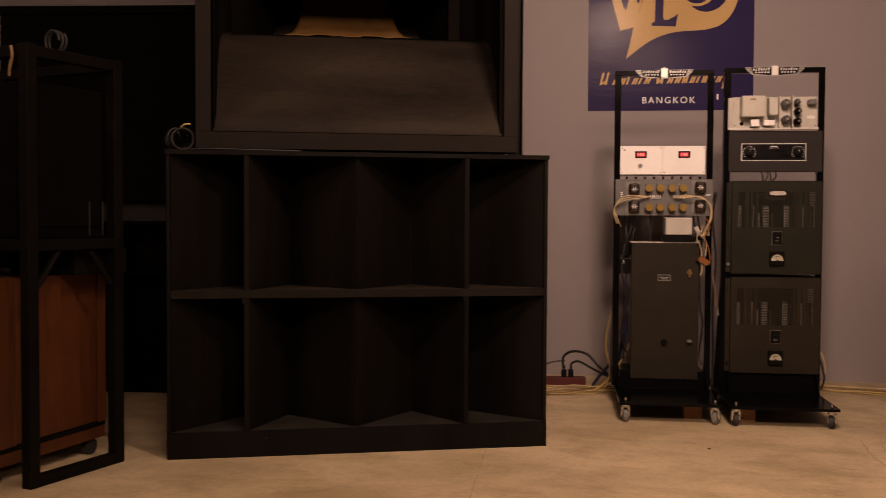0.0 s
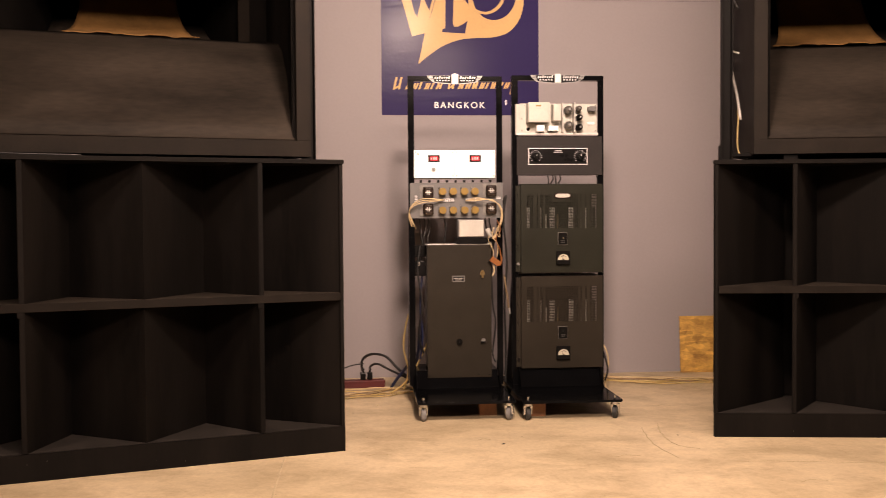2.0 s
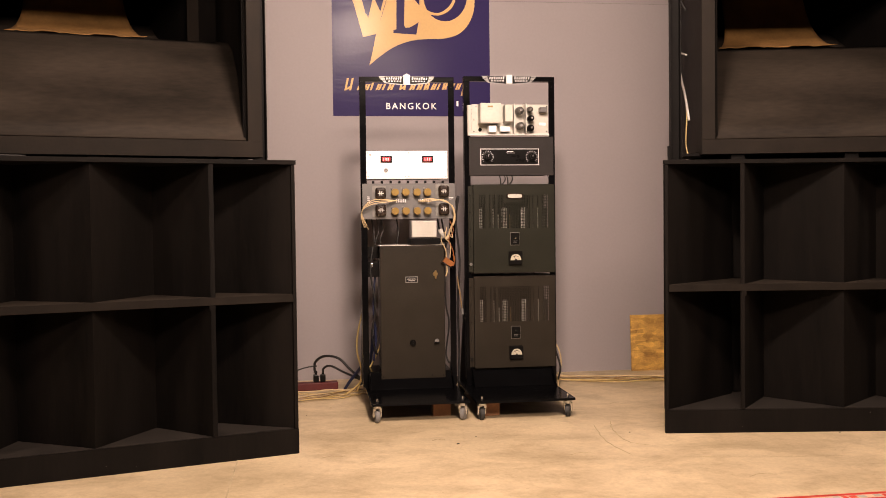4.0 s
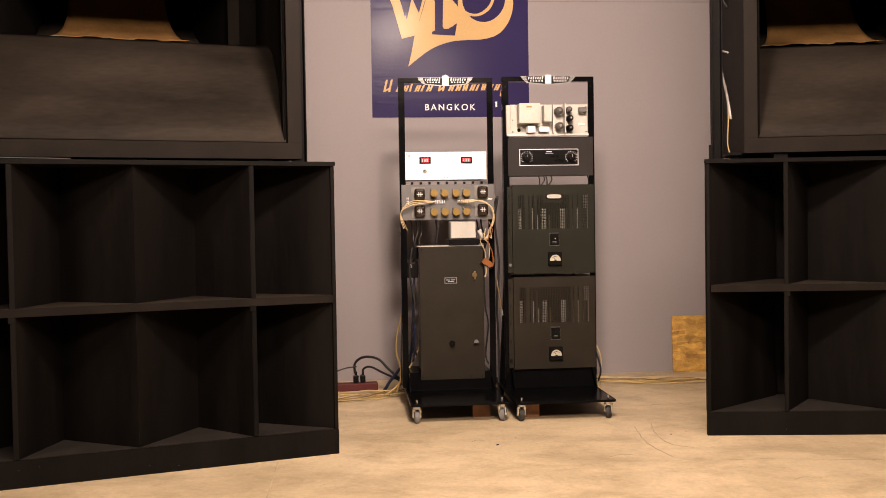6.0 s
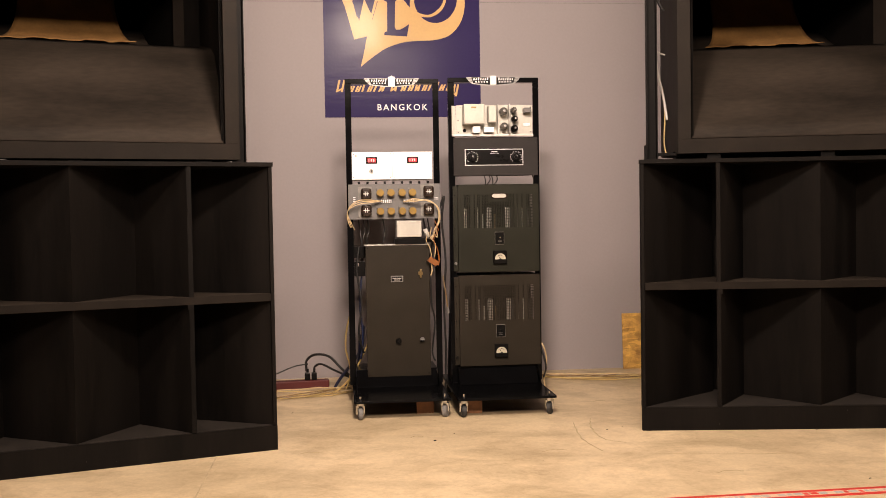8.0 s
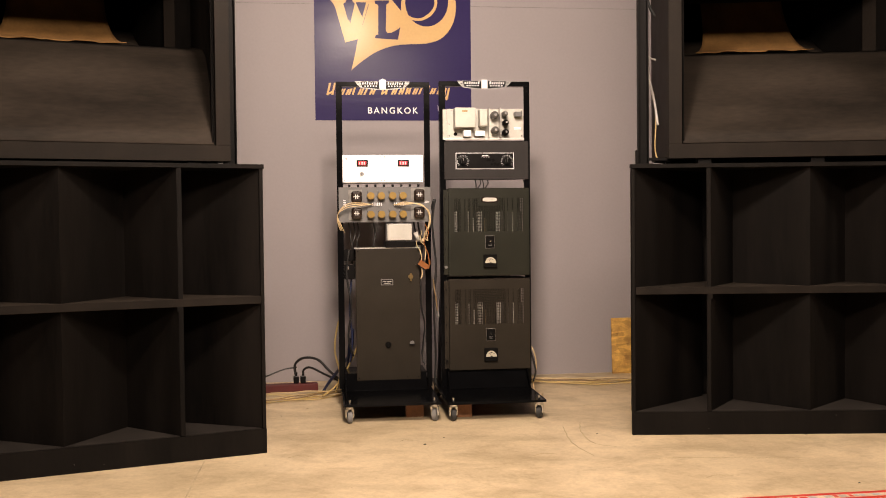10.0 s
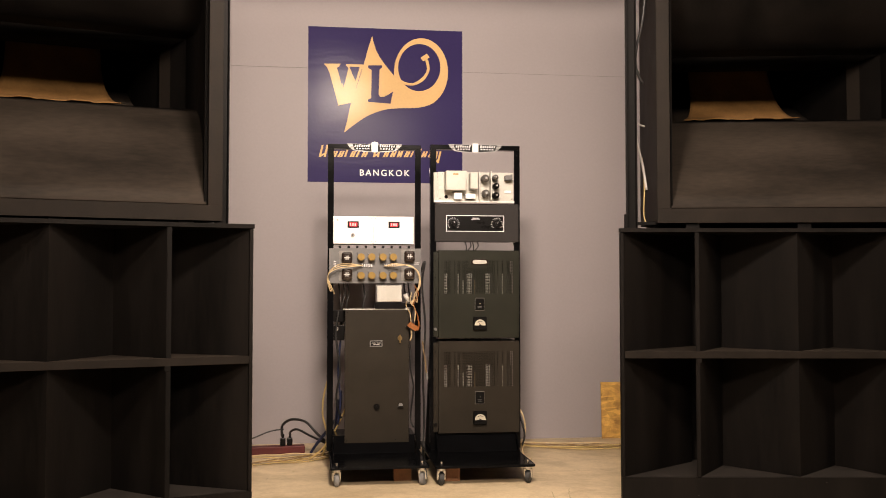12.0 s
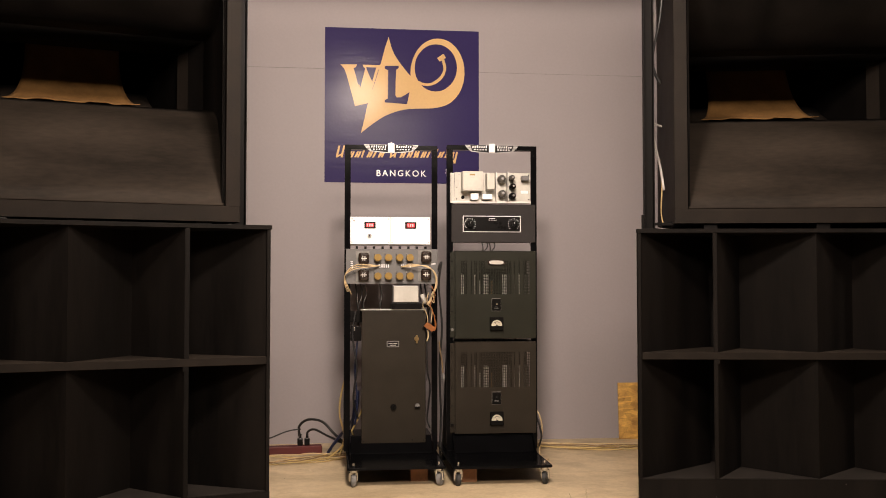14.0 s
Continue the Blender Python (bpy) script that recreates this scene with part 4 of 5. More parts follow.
# valve power amplifiers with perforated fronts
def power_amp(z0, z1, mat, label, named):
    th = thing("power_amplifier", pose(0, 0, 0), label, "amplifier", "power amplifiers")
    x0, x1, y = 1.129, 1.622, YR - 0.03
    h = z1 - z0
    # perforated field: real holes in the front sheet
    gx0, gx1, gz0, gz1 = x0 + 0.035, x1 - 0.035, z0 + 0.51 * h, z1 - 0.055
    nx, nz = 42, 22
    xs = [x0]
    for k in range(nx):
        a = gx0 + (gx1 - gx0) * k / nx
        xs += [a, a + (gx1 - gx0) / nx * 0.6]
    xs.append(x1)
    zs = [z0]
    for k in range(nz):
        a = gz0 + (gz1 - gz0) * k / nz
        zs += [a, a + (gz1 - gz0) / nz * 0.56]
    zs.append(z1)
    verts = [(a, y, b) for b in zs for a in xs]
    W = len(xs)
    faces = []
    for r in range(len(zs) - 1):
        for c in range(W - 1):
            hole = c % 2 == 1 and r % 2 == 1
            col, row = c // 2, r // 2
            if named and hole and (15 <= col <= 25 and row >= 17):
                hole = False
            if hole and col in (4, 5, 7, 10, 31, 33, 34, 36, 37):
                hole = False
            if not hole:
                faces.append((r * W + c, r * W + c + 1, (r + 1) * W + c + 1, (r + 1) * W + c))
    me = bpy.data.meshes.new("front_sheet")
    me.from_pydata(verts, [], faces)
    me.materials.append(mat)
    fr = new("front_sheet", me)
    fr.parent = th
    tagged(fr, "perforated steel front sheet")
    sol = fr.modifiers.new("thickness", "SOLIDIFY")
    sol.thickness, sol.offset = 0.0025, 1.0
    part("side_sheet", block(x0 - 0.0005, x0 + 0.003, y + 0.003, y + 0.05, z0, z1, 0), mat, th)
    part("side_sheet", block(x1 - 0.003, x1 + 0.0005, y + 0.003, y + 0.05, z0, z1, 0), mat, th)
    part("top_sheet", block(x0, x1, y - 0.001, y + 0.28, z1 + 0.0005, z1 + 0.004, 0.001), mat, th)
    part("bottom_sheet", block(x0, x1, y + 0.003, y + 0.28, z0 - 0.003, z0 - 0.0005, 0), mat, th)
    part("back_sheet", block(x0 + 0.004, x1 - 0.004, y + 0.27, y + 0.28, z0, z1, 0), DARK, th)
    part("flange", block(x0 - 0.03, x0 - 0.002, y + 0.012, y + 0.022, z0 + 0.005, z1 - 0.005, 0.001), mat, th)
    for k in range(5):
        part("flange_screw", disc_y(x0 - 0.02, z0 + 0.06 + (h - 0.12) * k / 4, y + 0.009, y + 0.012, 0.005, 8), STEELM, th)
    # valves and cans behind the holes
    for fx, w, mt in ((0.085, 0.022, TUBE), (0.235, 0.012, TUBE), (0.3, 0.012, TUBE), (0.385, 0.026, TUBE), (0.455, 0.01, BRASS), (0.62, 0.028, TUBE), (0.66, 0.014, GLASS), (0.735, 0.016, GLASS), (0.8, 0.014, TUBE), (0.885, 0.022, GLASS)):
        X = x0 + fx * (x1 - x0)
        zt = z0 + (0.74 if fx not in (0.3, 0.455) else 0.66) * h
        bm = rod(bmesh.new(), (X, y + 0.006 + w * 0.6, z0 + 0.35 * h), (X, y + 0.006 + w * 0.6, zt), w * 0.6, 12)
        part("valve", bm, mt, th, "", True)
    part("inner_chassis", block(x0 + 0.01, x1 - 0.01, y + 0.02, y + 0.2, z0 + 0.3 * h, z0 + 0.35 * h, 0), GREYPANEL, th)
    # oval badge, switch plate, meter
    cx, cz = (x0 + x1) / 2 + 0.003, z1 - 0.066
    oval = [(cx + 0.052 * (abs(math.cos(a)) ** 0.6) * (1 if math.cos(a) > 0 else -1), cz + 0.018 * (abs(math.sin(a)) ** 0.6) * (1 if math.sin(a) > 0 else -1)) for a in [6.28318 * k / 28 for k in range(28)]]
    if named:
        bd = part("badge", board(oval, y - 0.008, 0.0065), SOCKET, th)
        oval2 = [(cx + (a - cx) * 0.84, cz + (b - cz) * 0.66) for a, b in oval]
        part("badge_face", board(oval2, y - 0.0095, 0.0012), CREAM, bd)
    cz = z0 + 0.385 * h
    sp = part("switch_plate", block(cx - 0.0285, cx + 0.0285, y - 0.0035, y - 0.0005, cz - 0.0385, cz + 0.0385, 0.001), PLATE, th)
    part("switch_face", block(cx - 0.027, cx + 0.027, y - 0.006, y - 0.004, cz - 0.036, cz + 0.036, 0.001), DARK, sp)
    part("toggle", rod(bmesh.new(), (cx, y - 0.006, cz + 0.012), (cx, y - 0.024, cz + 0.004), 0.004, 10), CHROME, sp)
    for k in range(2):
        part("plate_bar", block(cx - 0.012, cx + 0.012, y - 0.0075, y - 0.0063, cz - 0.014 - 0.008 * k, cz - 0.012 - 0.008 * k, 0), RUBBER, sp)
    cz = z0 + 0.165 * h
    mt = part("meter", block(cx - 0.041, cx + 0.041, y - 0.022, y - 0.0005, cz - 0.04, cz + 0.04, 0.004), DARK, th)
    dome = [(cx + 0.033 * math.cos(a), cz - 0.012 + 0.036 * math.sin(a)) for a in [math.pi * k / 16 for k in range(17)]]
    part("meter_face", board(dome, y - 0.0238, 0.0014), METER, mt, "white meter scale")
    part("meter_needle", board([(cx - 0.001, cz - 0.012), (cx + 0.0012, cz - 0.012), (cx - 0.012, cz + 0.014), (cx - 0.0135, cz + 0.013)], y - 0.0255, 0.0012), INK, mt)
    part("meter_hub", disc_y(cx, cz - 0.012, y - 0.027, y - 0.0235, 0.007, 12), INK, mt)
    part("meter_marks", board([(cx - 0.022, cz + 0.006), (cx, cz + 0.016), (cx + 0.022, cz + 0.006), (cx, cz + 0.012)], y - 0.0255, 0.0012), INK, mt)
    part("side_knob", disc_y(x0 - 0.018, z0 + 0.1 * h, y - 0.002, y + 0.01, 0.009, 14), RUBBER if mat is GREEN else BAKELITE, th)
    return th


power_amp(0.785, 1.309, GREEN, "dark green perforated valve power amplifier with a white meter", True)
power_amp(0.214, 0.76, OLIVE, "dark brown-grey perforated valve power amplifier with a white meter", False)

# cabling in and between the racks
ya = YL + 0.09
for k, (a, b) in enumerate(((0.53, 0.545), (0.56, 0.555), (0.585, 0.58), (0.68, 0.685), (0.93, 0.97), (0.955, 0.99))):
    cable("hanging_cable", [(a, ya, 1.12), (a + 0.012, ya + 0.01, 1.05), (b, ya, 0.99), (b + 0.01 * (-1) ** k, ya + 0.02, 0.93), (b, ya + 0.14, 0.85)], 0.005, BLACKC, "black cable hanging behind the rack panel")
cable("hanging_cable", [(0.532, YL + 0.03, 0.95), (0.515, YL + 0.02, 0.8), (0.54, YL + 0.01, 0.6), (0.52, YL + 0.03, 0.42), (0.55, YL + 0.06, 0.3)], 0.006, BLACKC, "black cable running down inside the rack")
cable("hanging_cable", [(0.55, YL + 0.06, 0.82), (0.53, YL + 0.05, 0.6), (0.545, YL + 0.06, 0.4), (0.53, YL + 0.08, 0.26)], 0.006, BLUEC, "dark blue cable running down inside the rack")
cable("hanging_cable", [(0.96, YL + 0.02, 0.84), (0.966, YL + 0.02, 0.6), (0.985, YL + 0.03, 0.48), (0.97, YL + 0.06, 0.3), (0.985, YL + 0.04, 0.24)], 0.005, BLACKC, "black cable hanging beside the cabinet")
jb = thing("terminal_bracket", pose(0, 0, 0), "black terminal bracket on the rack upright", "bracket")
part("bracket_plate", block(0.5, 0.566, YL + 0.02, YL + 0.05, 0.77, 0.86, 0.003), BAKELITE, jb)
part("bracket_arm", block(0.49, 0.57, YL + 0.06, YL + 0.07, 0.88, 0.95, 0.002), STEELM, jb)
part("bracket_lug", block(0.52, 0.53, YL + 0.012, YL + 0.0195, 0.83, 0.85, 0.001), CHROME, jb)
for k, (pts, r, mt, lab) in enumerate((
        (((0.95, YL - 0.06, 1.03), (0.93, YL - 0.07, 0.985), (0.955, YL - 0.07, 0.93), (0.96, YL - 0.07, 0.875)), 0.0026, IVORY, "ivory wire hanging to the orange plug"),
        (((0.965, YL - 0.06, 1.06), (0.955, YL - 0.07, 1.0), (0.985, YL - 0.07, 0.96), (0.98, YL - 0.07, 0.88)), 0.0026, IVORY, "ivory wire hanging to the orange plug"),
        (((0.985, YL - 0.05, 1.1), (1.005, YL - 0.06, 1.04), (0.975, YL - 0.07, 0.99), (1.0, YL - 0.07, 0.92), (1.005, YL - 0.07, 0.86)), 0.003, ORANGE, "orange wire looped down the rack"),
        (((1.0, YL - 0.05, 1.08), (0.978, YL - 0.06, 1.03), (1.0, YL - 0.06, 1.0), (0.99, YL - 0.06, 1.06)), 0.0026, IVORY, "ivory wire loop on the rack"),
        (((0.96, YL - 0.07, 0.84), (0.965, YL - 0.06, 0.8), (0.955, YL - 0.06, 0.77)), 0.004, IVORY, "ivory wire end below the orange plug"),
        (((1.0, YL - 0.07, 0.9), (1.01, YL - 0.07, 0.87), (1.0, YL - 0.07, 0.83)), 0.004, ORANGE, "orange wire beside the plug"))):
    cable("loose_wire", pts, r, mt, lab)
plug = obj("orange_plug", prism([(-0.034, -0.014), (0.024, -0.018), (0.034, 0.0), (0.03, 0.014), (-0.03, 0.018)], -0.014, 0.014), ORANGE)
plug.matrix_world = pose(0.972, YL - 0.07, 0.855, 90, 30, 0)
tagged(plug, "orange plastic plug hanging on wires in the rack", "plug")
part("plug_clip", block(-0.04, 0.04, -0.022, -0.0185, -0.01, 0.01, 0.001), BAKELITE, plug)
ft = obj("cable_joint", rod(bmesh.new(), (0.925, YL - 0.06, 1.05), (0.945, YL - 0.06, 1.0), 0.014, 12, 0.01), GREYC, True)
tagged(ft, "grey cable joint hanging beside the junction box", "connector")
for k, x in enumerate((1.3, 1.33, 1.345, 1.375, 1.6)):
    cable("link_cable", [(x, YR + 0.05, 1.375), (x + 0.008, YR + 0.04, 1.345), (x + (-1) ** k * 0.012, YR + 0.06, 1.312)], 0.0035, BLACKC, "thin black cable between rack units")
for k, x in enumerate((1.24, 1.3, 1.38, 1.5)):
    cable("link_cable", [(x, YR + 0.06, 0.79), (x + 0.006, YR + 0.05, 0.778), (x + 0.03, YR + 0.07, 0.765)], 0.0035, BLACKC, "thin black cable between rack units")
cable("side_cable", [(1.035, YL + 0.1, 1.18), (1.06, YL + 0.08, 1.25), (1.045, YL + 0.1, 1.1), (1.065, YL + 0.1, 0.85), (1.05, YL + 0.1, 0.6), (1.06, YL + 0.12, 0.3), (1.05, YL + 0.1, 0.05)], 0.007, BLACKC, "black cable hanging between the racks")
cable("side_cable", [(1.042, YL + 0.05, 0.76), (1.047, YL + 0.03, 0.7), (1.056, YL + 0.02, 0.64), (1.062, YL + 0.02, 0.57)], 0.004, TAN, "tan cable hanging between the racks")
for x, z in ((1.062, 0.57),):
    tagged(obj("cable_connector", rod(bmesh.new(), (x, YL - 0.0, z), (x + 0.004, YL + 0.0, z - 0.035), 0.008, 12), RUBBER), "metal cable connector hanging between the racks", "connector")
cable("mains_lead", [(1.625, YR + 0.03, 0.36), (1.65, YR + 0.0, 0.31), (1.672, YR + 0.03, 0.22), (1.66, YR + 0.06, 0.1), (1.69, YR + 0.1, 0.02), (1.75, YR + 0.2, 0.012)], 0.005, IVORY, "ivory mains lead trailing from the rack")
cable("mains_lead", [(1.63, YR + 0.04, 0.33), (1.665, YR + 0.02, 0.2), (1.655, YR + 0.04, 0.12)], 0.006, BLACKC, "black mains lead beside the rack")

# timber blocks below the racks
for x0, x1, y in ((0.835, 0.935, 5.55), (1.118, 1.205, 5.5)):
    tagged(obj("timber_block", block(x0, x1, y, y + 0.09, 0.0, 0.098, 0.003), BLOCK), "short brown timber block under the rack platform", "block", "timber blocks")

# ---- floor clutter ----
strip = thing("power_strip", pose(0.07, 6.5, 0, 0, 0, 5), "dark red power strip with black plugs on the floor", "power strip")
part("case", block(-0.3, 0.26, 0.0, 0.07, 0.0, 0.05, 0.006), RED, strip)
for k, x in enumerate((0.1, 0.145)):
    pg = part("plug", block(x, x + 0.035, 0.018, 0.052, 0.0505, 0.1, 0.006), BAKELITE, strip)
    part("plug_collar", rod(bmesh.new(), (x + 0.018, 0.035, 0.1005), (x + 0.02, 0.035, 0.125), 0.008, 10), BAKELITE, pg)
cable("mains_cable", [(0.18, 6.545, 0.11), (0.18, 6.54, 0.18), (0.24, 6.5, 0.225), (0.33, 6.46, 0.215), (0.4, 6.42, 0.15), (0.46, 6.38, 0.1), (0.52, 6.36, 0.06)], 0.009, BLACKC, "thick black mains cable arching from the power strip")
cable("mains_cable", [(0.23, 6.545, 0.11), (0.235, 6.54, 0.14), (0.28, 6.5, 0.16), (0.36, 6.46, 0.125), (0.45, 6.4, 0.09), (0.55, 6.34, 0.05)], 0.008, BLACKC, "thick black mains cable arching from the power strip")
cable("mains_cable", [(-0.3, 6.4, 0.05), (-0.05, 6.46, 0.1), (0.1, 6.5, 0.15), (0.19, 6.52, 0.16)], 0.005, BLACKC, "thin black cable above the power strip")
cable("blue_cable", [(0.36, 6.4, 0.01), (0.4, 6.36, 0.08), (0.47, 6.3, 0.18), (0.54, 6.2, 0.3), (0.55, 6.1, 0.45)], 0.01, BLUEC, "dark blue cable rising into the rack")
cable("blue_cable", [(0.42, 6.42, 0.02), (0.5, 6.3, 0.1), (0.52, 6.15, 0.25), (0.53, 6.05, 0.4)], 0.008, BLUEC, "dark blue cable rising into the rack")
cable("yellow_cable", [(0.5, 6.2, 0.6), (0.455, 6.2, 0.45), (0.44, 6.22, 0.3), (0.47, 6.25, 0.15), (0.44, 6.25, 0.03)], 0.006, YELLOW, "yellow cable hanging behind the rack upright")
cable("yellow_cable", [(0.6, 6.05, 0.4), (0.53, 6.08, 0.24), (0.45, 6.15, 0.1), (0.36, 6.2, 0.02)], 0.006, YELLOW, "yellow cable rising into the rack")
rnd = random.Random(3)
for k in range(8):
    o, ph, am = rnd.uniform(-0.22, 0.1), rnd.uniform(0, 6.3), rnd.uniform(0.02, 0.075)
    pts = [(-0.35 + 0.085 * i, 6.13 + o * (1 - 0.05 * i) + 0.028 * i + am * math.sin(ph + i * rnd.uniform(0.75, 1.05)), 0.006 + 0.006 * (k % 4) + rnd.uniform(0, 0.006)) for i in range(13)]
    cable("yellow_cable", pts, (0.0026, 0.0034, 0.0042)[k % 3], (YELLOW, YELLOW, IVORY, TAN)[k % 4], "yellow speaker cable lying in loose runs on the floor")
for k in range(9):
    o, ph, am = rnd.uniform(-0.1, 0.1), rnd.uniform(0, 6.3), rnd.uniform(0.02, 0.07)
    pts = [(1.72 + 0.09 * i, 6.62 - 0.02 * i + o + am * math.sin(ph + i * rnd.uniform(0.7, 1.0)), 0.006 + 0.006 * (k % 4) + rnd.uniform(0, 0.008)) for i in range(15)]
    cable("yellow_cable", pts, (0.0026, 0.0034, 0.0042)[k % 3], (YELLOW, YELLOW, IVORY, TAN)[k % 4], "yellow speaker cable lying in loose runs on the floor")
ob = tagged(obj("board_offcut", block(0, 0.62, 0, 0.012, 0, 0.402, 0.001), OSB), "offcut of strand board leaning on the wall", "board")
ob.matrix_world = pose(2.443, 6.86, 0.0, -4, 0, 0)
rnd = random.Random(11)
for k in range(26):
    px, py = rnd.uniform(-1.4, 3.6), rnd.uniform(3.4, 6.0)
    sz = rnd.uniform(0.003, 0.009)
    tagged(obj("debris_chip", prism([(px, py), (px + sz * 1.7, py + sz * 0.3), (px + sz, py + sz)], 0.0, sz * 0.5), rnd.choice((GROOVE, BLACKC, TAPEWHITE))), "tiny chip of debris on the concrete floor", "debris", "floor debris")
tagged(obj("floor_joint", board([(-0.197, -4.9), (-0.191, -4.9), (-0.18, 6.9), (-0.186, 6.9)], 0, 0.002), GROOVE), "filled saw-cut joint in the concrete floor", "joint", kind="structure")
bpy.data.objects["floor_joint"].matrix_world = Matrix(((1, 0, 0, 0), (0, 0, 1, 0), (0, -1, 0, 0.002), (0, 0, 0, 1)))

# wheel scuffs and a hairline crack in the slab
def scuff(name, pts, w, label, category):
    bm = bmesh.new()
    rows = []
    n = len(pts)
    for k, p in enumerate(pts):
        a, b = Vector((*pts[max(0, k - 1)], 0)), Vector((*pts[min(n - 1, k + 1)], 0))
        d = (b - a).normalized()
        q = Vector((-d.y, d.x, 0)) * (w * (0.35 + 0.65 * math.sin(math.pi * (k + 0.5) / n)))
        c = Vector((*p, 0.0012))
        rows.append((bm.verts.new(c - q), bm.verts.new(c + q)))
    for a, b in zip(rows, rows[1:]):
        bm.faces.new((a[0], b[0], b[1], a[1]))
    bmesh.ops.recalc_face_normals(bm, faces=bm.faces[:])
    bmesh.ops.solidify(bm, geom=bm.faces[:], thickness=0.0008)
    return tagged(obj(name, bm, SCUFF), label, category, kind="structure")


def smooth(pts, n=6):
    out = []
    m = len(pts) - 1
    for i in range(m):
        p0, p1, p2, p3 = (Vector((*pts[max(0, min(m, i + j))], 0)) for j in (-1, 0, 1, 2))
        for k in range(n):
            t = k / n
            v = 0.5 * ((2 * p1) + (p2 - p0) * t + (2 * p0 - 5 * p1 + 4 * p2 - p3) * t * t + (3 * p1 - p0 - 3 * p2 + p3) * t ** 3)
            out.append((v.x + 0.003 * math.sin(9.1 * (i * n + k)), v.y + 0.003 * math.sin(5.3 * (i * n + k))))
    return out + [tuple(pts[-1])]


scuff("floor_scuff", smooth([(1.765, 5.243), (1.712, 5.019), (1.703, 4.764), (1.792, 4.658)]), 0.0035, "curved brown wheel scuff on the concrete floor", "scuff")
scuff("floor_scuff", smooth([(1.647, 5.154), (1.601, 4.781), (1.633, 4.507)]), 0.0035, "curved brown wheel scuff on the concrete floor", "scuff")
scuff("floor_crack", smooth([(1.867, 4.411), (2.05, 4.395), (2.216, 4.363), (2.57, 4.303)]), 0.0025, "thin dark hairline crack in the concrete floor", "crack")
for x, y, w in ((1.9, 5.7, 0.09), (1.35, 4.55, 0.12), (0.2, 4.7, 0.1), (0.75, 4.95, 0.07), (2.3, 5.2, 0.1), (2.0, 4.05, 0.13)):
    scuff("floor_scuff", smooth([(x, y), (x + w * 0.5, y + 0.03), (x + w, y + 0.01)]), 0.003, "short brown scuff mark on the concrete floor", "scuff")

# red and pale warning tape on the floor
tape = thing("floor_tape", pose(-1.5, 3.652, 0.0, 0, 0, 0.78), "red and pale printed warning tape stuck on the floor", "tape")
part("tape_band", block(0, 6.0, -0.03, 0.012, 0.0004, 0.0016, 0), TAPEWHITE, tape)
part("tape_edge", block(0, 6.0, 0.0125, 0.036, 0.0004, 0.002, 0), TAPERED, tape)
part("tape_edge", block(0, 6.0, -0.054, -0.0305, 0.0004, 0.002, 0), TAPERED, tape)
rnd = random.Random(5)
px = 0.02
while px < 5.9:
    wd = rnd.choice((0.012, 0.016, 0.02, 0.03))
    part("tape_mark", block(px, px + wd, -0.022, 0.004, 0.0018, 0.0026, 0), GREYC if rnd.random() < 0.75 else TAPERED, tape)
    px += wd + rnd.choice((0.008, 0.01, 0.035))

# ---- dark equipment beyond the bass cabinet ----
TM = pose(-1.8, 4.235, 0, 0, 0, -19)
tro = thing("equipment_trolley", TM, "black square-tube steel trolley frame standing on the floor", "trolley")
LX, LY = -1.05, -0.46
for x in (0, LX):
    for y in (0, LY):
        part("post", block(x - 0.025, x + 0.025, y - 0.025, y + 0.025, 0.0, 1.78, 0.003), STEELM, tro)
for x in (0, LX):
    for z in (0.0, 0.955, 1.73):
        part("side_rail", block(x - 0.024, x + 0.024, LY + 0.026, -0.026, z, z + 0.045, 0.003), STEELM, tro)
for y in (0, LY):
    for z in (0.955, 1.73):
        part("cross_rail", block(LX + 0.026, -0.026, y - 0.024, y + 0.024, z, z + 0.045, 0.003), STEELM, tro)
part("shelf_board", block(LX + 0.026, -0.026, LY + 0.026, -0.026, 0.985, 1.001, 0.002), STEELM, tro)
for y, s in ((LY + 0.026, 1), (-0.026, -1)):
    part("gusset", rod(bmesh.new(), (0, y, 0.8), (0, y + s * 0.12, 0.95), 0.014, 8), STEELM, tro)
bb = thing("black_loudspeaker", TM, "large black boxed loudspeaker resting on the trolley shelf", "speaker")
# body and grille take the deeper black, weak light put into the colour
part("body", block(LX + 0.04, -0.04, LY + 0.03, -0.03, 1.0015, 1.64, 0.006), SHADEBLACK, bb)
part("grille", block(-0.0395, -0.032, LY + 0.05, -0.05, 1.05, 1.6, 0.003), SHADEBLACK, bb)
for y in (-0.12, -0.045):
    part("edge_strip", block(-0.0315, -0.028, y, y + 0.006, 1.01, 1.16, 0), RUBBERD, bb)
cable("coiled_cable", [TM @ Vector((-0.1 + 0.045 * math.cos(a), -0.25 + 0.003 * a, 1.83 + 0.045 * math.sin(a))) for a in [0.5 * k for k in range(28)]], 0.006, RUBBERD, "dark grey cable coil resting on the trolley top")
cable("wire_end", [TM @ Vector(p) for p in ((-0.05, LY - 0.035, 1.77), (-0.04, LY - 0.038, 1.73), (-0.055, LY - 0.038, 1.68), (-0.06, LY - 0.036, 1.65))], 0.006, TAN, "tan wire hanging from the trolley top")
wc = thing("wooden_cabinet", TM @ pose(-0.06, 0, 0, 0, 0, 6), "orange-brown veneered wooden cabinet on casters under the trolley", "cabinet")
part("side_panel", block(-0.9, -0.12, -0.7, 0.13, 0.15, 0.84, 0.004), WALNUT, wc)
part("edge_strip", block(-0.119, -0.105, 0.08, 0.13, 0.15, 0.84, 0.002), WALNUT, wc)
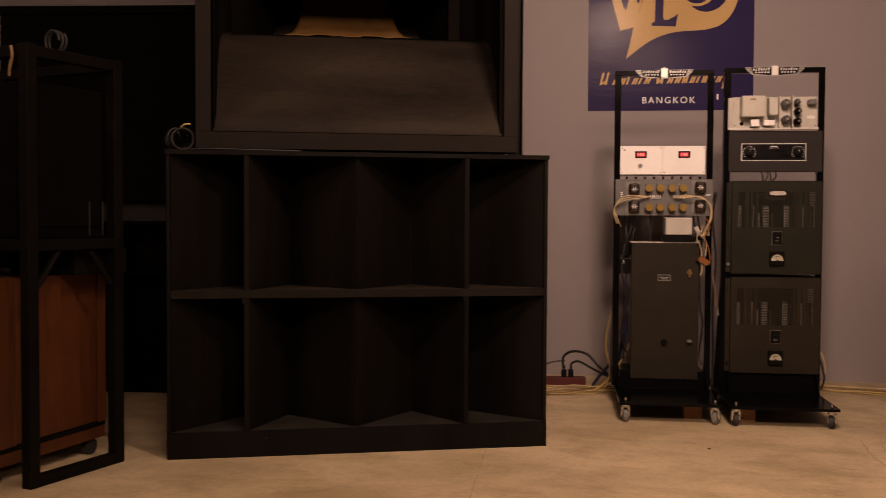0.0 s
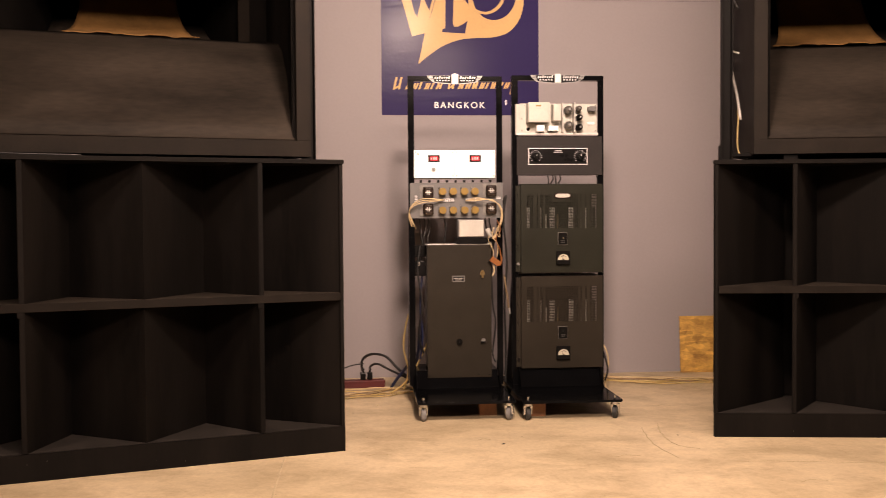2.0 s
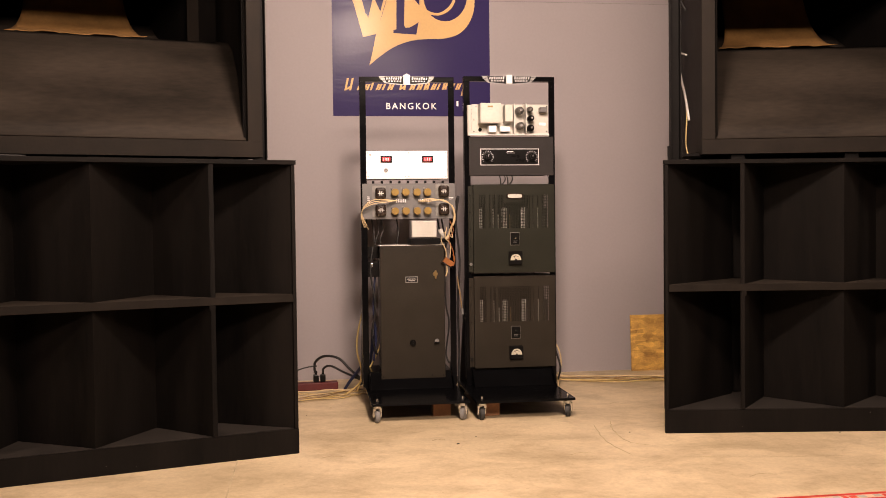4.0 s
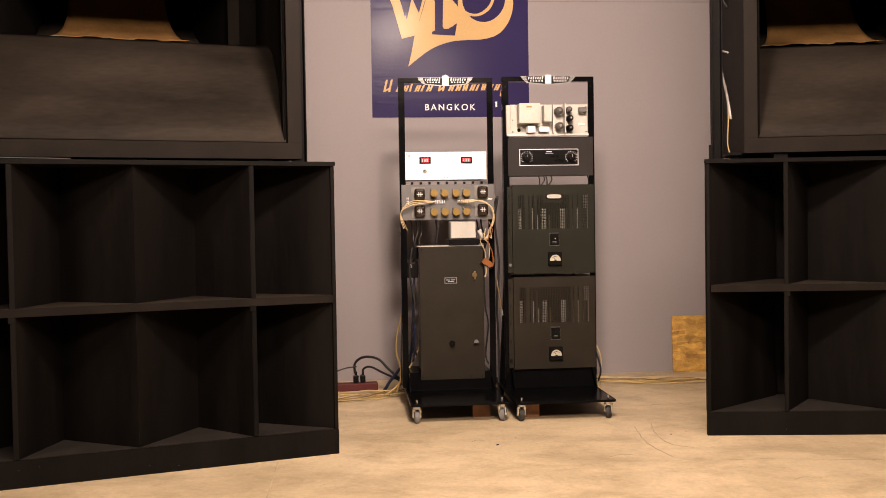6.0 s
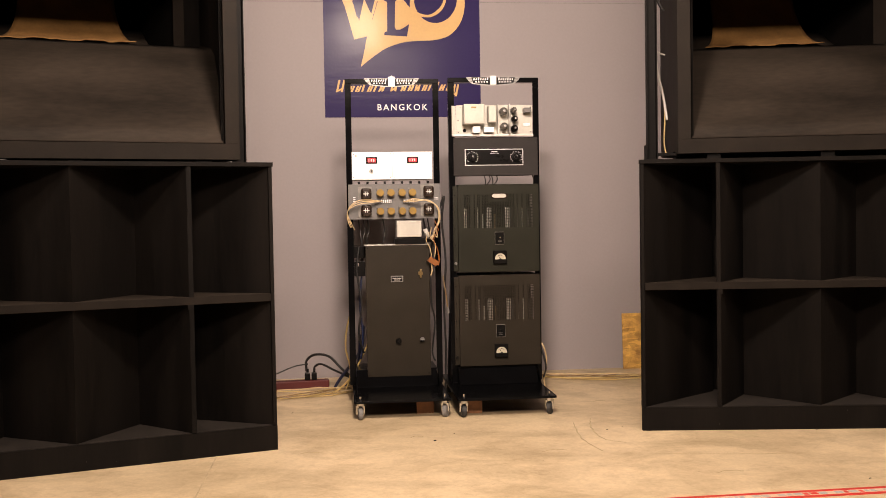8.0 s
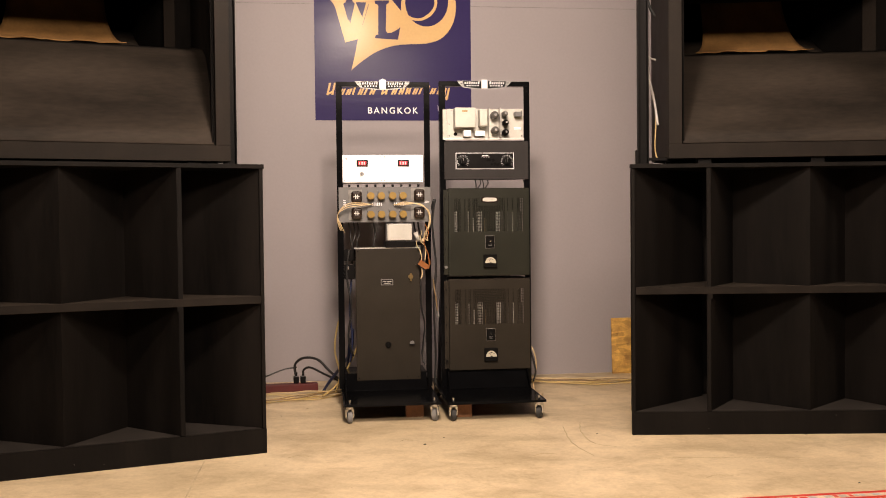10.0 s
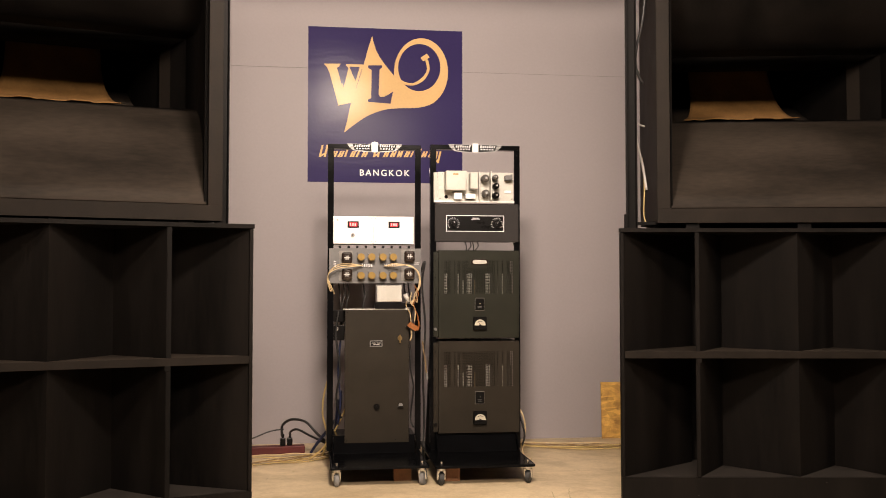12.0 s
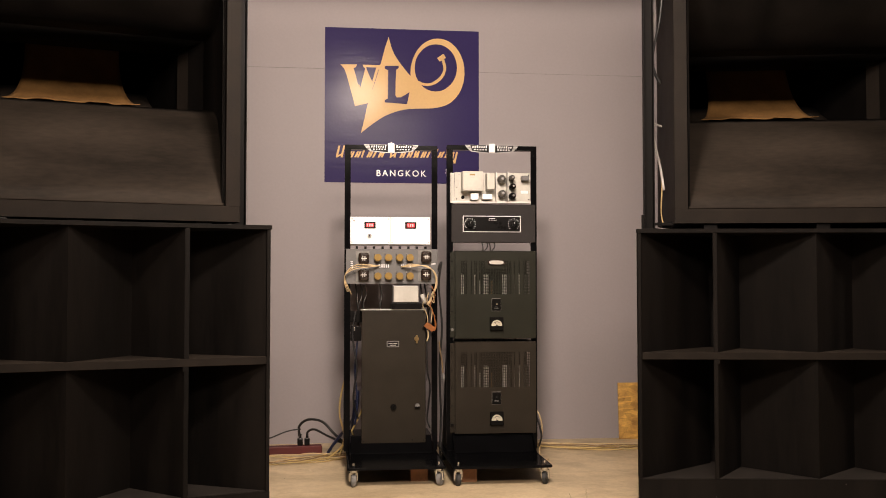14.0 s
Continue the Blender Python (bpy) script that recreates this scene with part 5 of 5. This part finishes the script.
part("edge_strip", block(-0.119, -0.105, -0.7, -0.42, 0.15, 0.84, 0.002), WALNUT, wc)
part("base_rail", block(-0.9, -0.11, -0.7, 0.13, 0.13, 0.149, 0.002), STEELM, wc)
part("base_board", block(-0.9, -0.115, -0.7, 0.13, 0.075, 0.1295, 0.002), WALNUT, wc)
for y in (0.07, -0.5):
    part("wheel", rod(bmesh.new(), (-0.17, y, 0.037), (-0.14, y, 0.037), 0.0365, 18), RUBBERD, wc)
hb = tagged(obj("black_crossover_box", block(-0.45, -0.05, -0.18, 0.12, 0.8425, 0.953, 0.004), BLACK), "black crossover box lying on the wooden cabinet", "box")
hb.matrix_world = TM
rb = thing("rear_cabinet", pose(-3.4, 5.78, 0, 0, 0, 4), "tall black wooden cabinet with shelves standing behind the bass cabinet", "cabinet")
# rear cabinet and rear horn: shade put into the colour as deeper black
part("body", block(0, 1.75, 0.16, 0.6, 0.0, 1.062, 0.005), SHADEBLACK, rb)
part("shelf", block(0, 1.75, 0.0, 0.159, 0.73, 0.755, 0.003), SHADEBLACK, rb)
part("plinth", block(0, 1.75, 0.0, 0.159, 0.0, 0.1, 0.003), SHADEBLACK, rb)
part("top_panel", block(0, 1.75, 0.0, 0.159, 1.04, 1.062, 0.003), SHADEBLACK, rb)
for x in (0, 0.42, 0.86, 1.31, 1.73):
    part("divider", block(x, x + 0.02, 0.002, 0.159, 0.1005, 0.7295, 0.002), SHADEBLACK, rb)
    part("divider", block(x, x + 0.02, 0.002, 0.159, 0.7555, 1.0395, 0.002), SHADEBLACK, rb)
rh = thing("rear_horn", pose(-3.3, 5.8, 1.062, 0, 0, 4), "large black boxed horn on pale battens behind the bass cabinet", "horn speaker")
part("batten", block(0.05, 1.6, 0.05, 0.14, 0.0005, 0.125, 0.003), CHARCOAL, rh, "pale grey batten")
part("body", block(0, 1.65, 0.0, 0.6, 0.1255, 1.32, 0.006), SHADEBLACK, rh)
part("frame_rail", block(0, 1.65, -0.02, -0.0005, 0.1255, 0.2, 0.003), SHADEBLACK, rh)
part("frame_rail", block(0, 1.65, -0.02, -0.0005, 1.27, 1.32, 0.003), SHADEBLACK, rh)
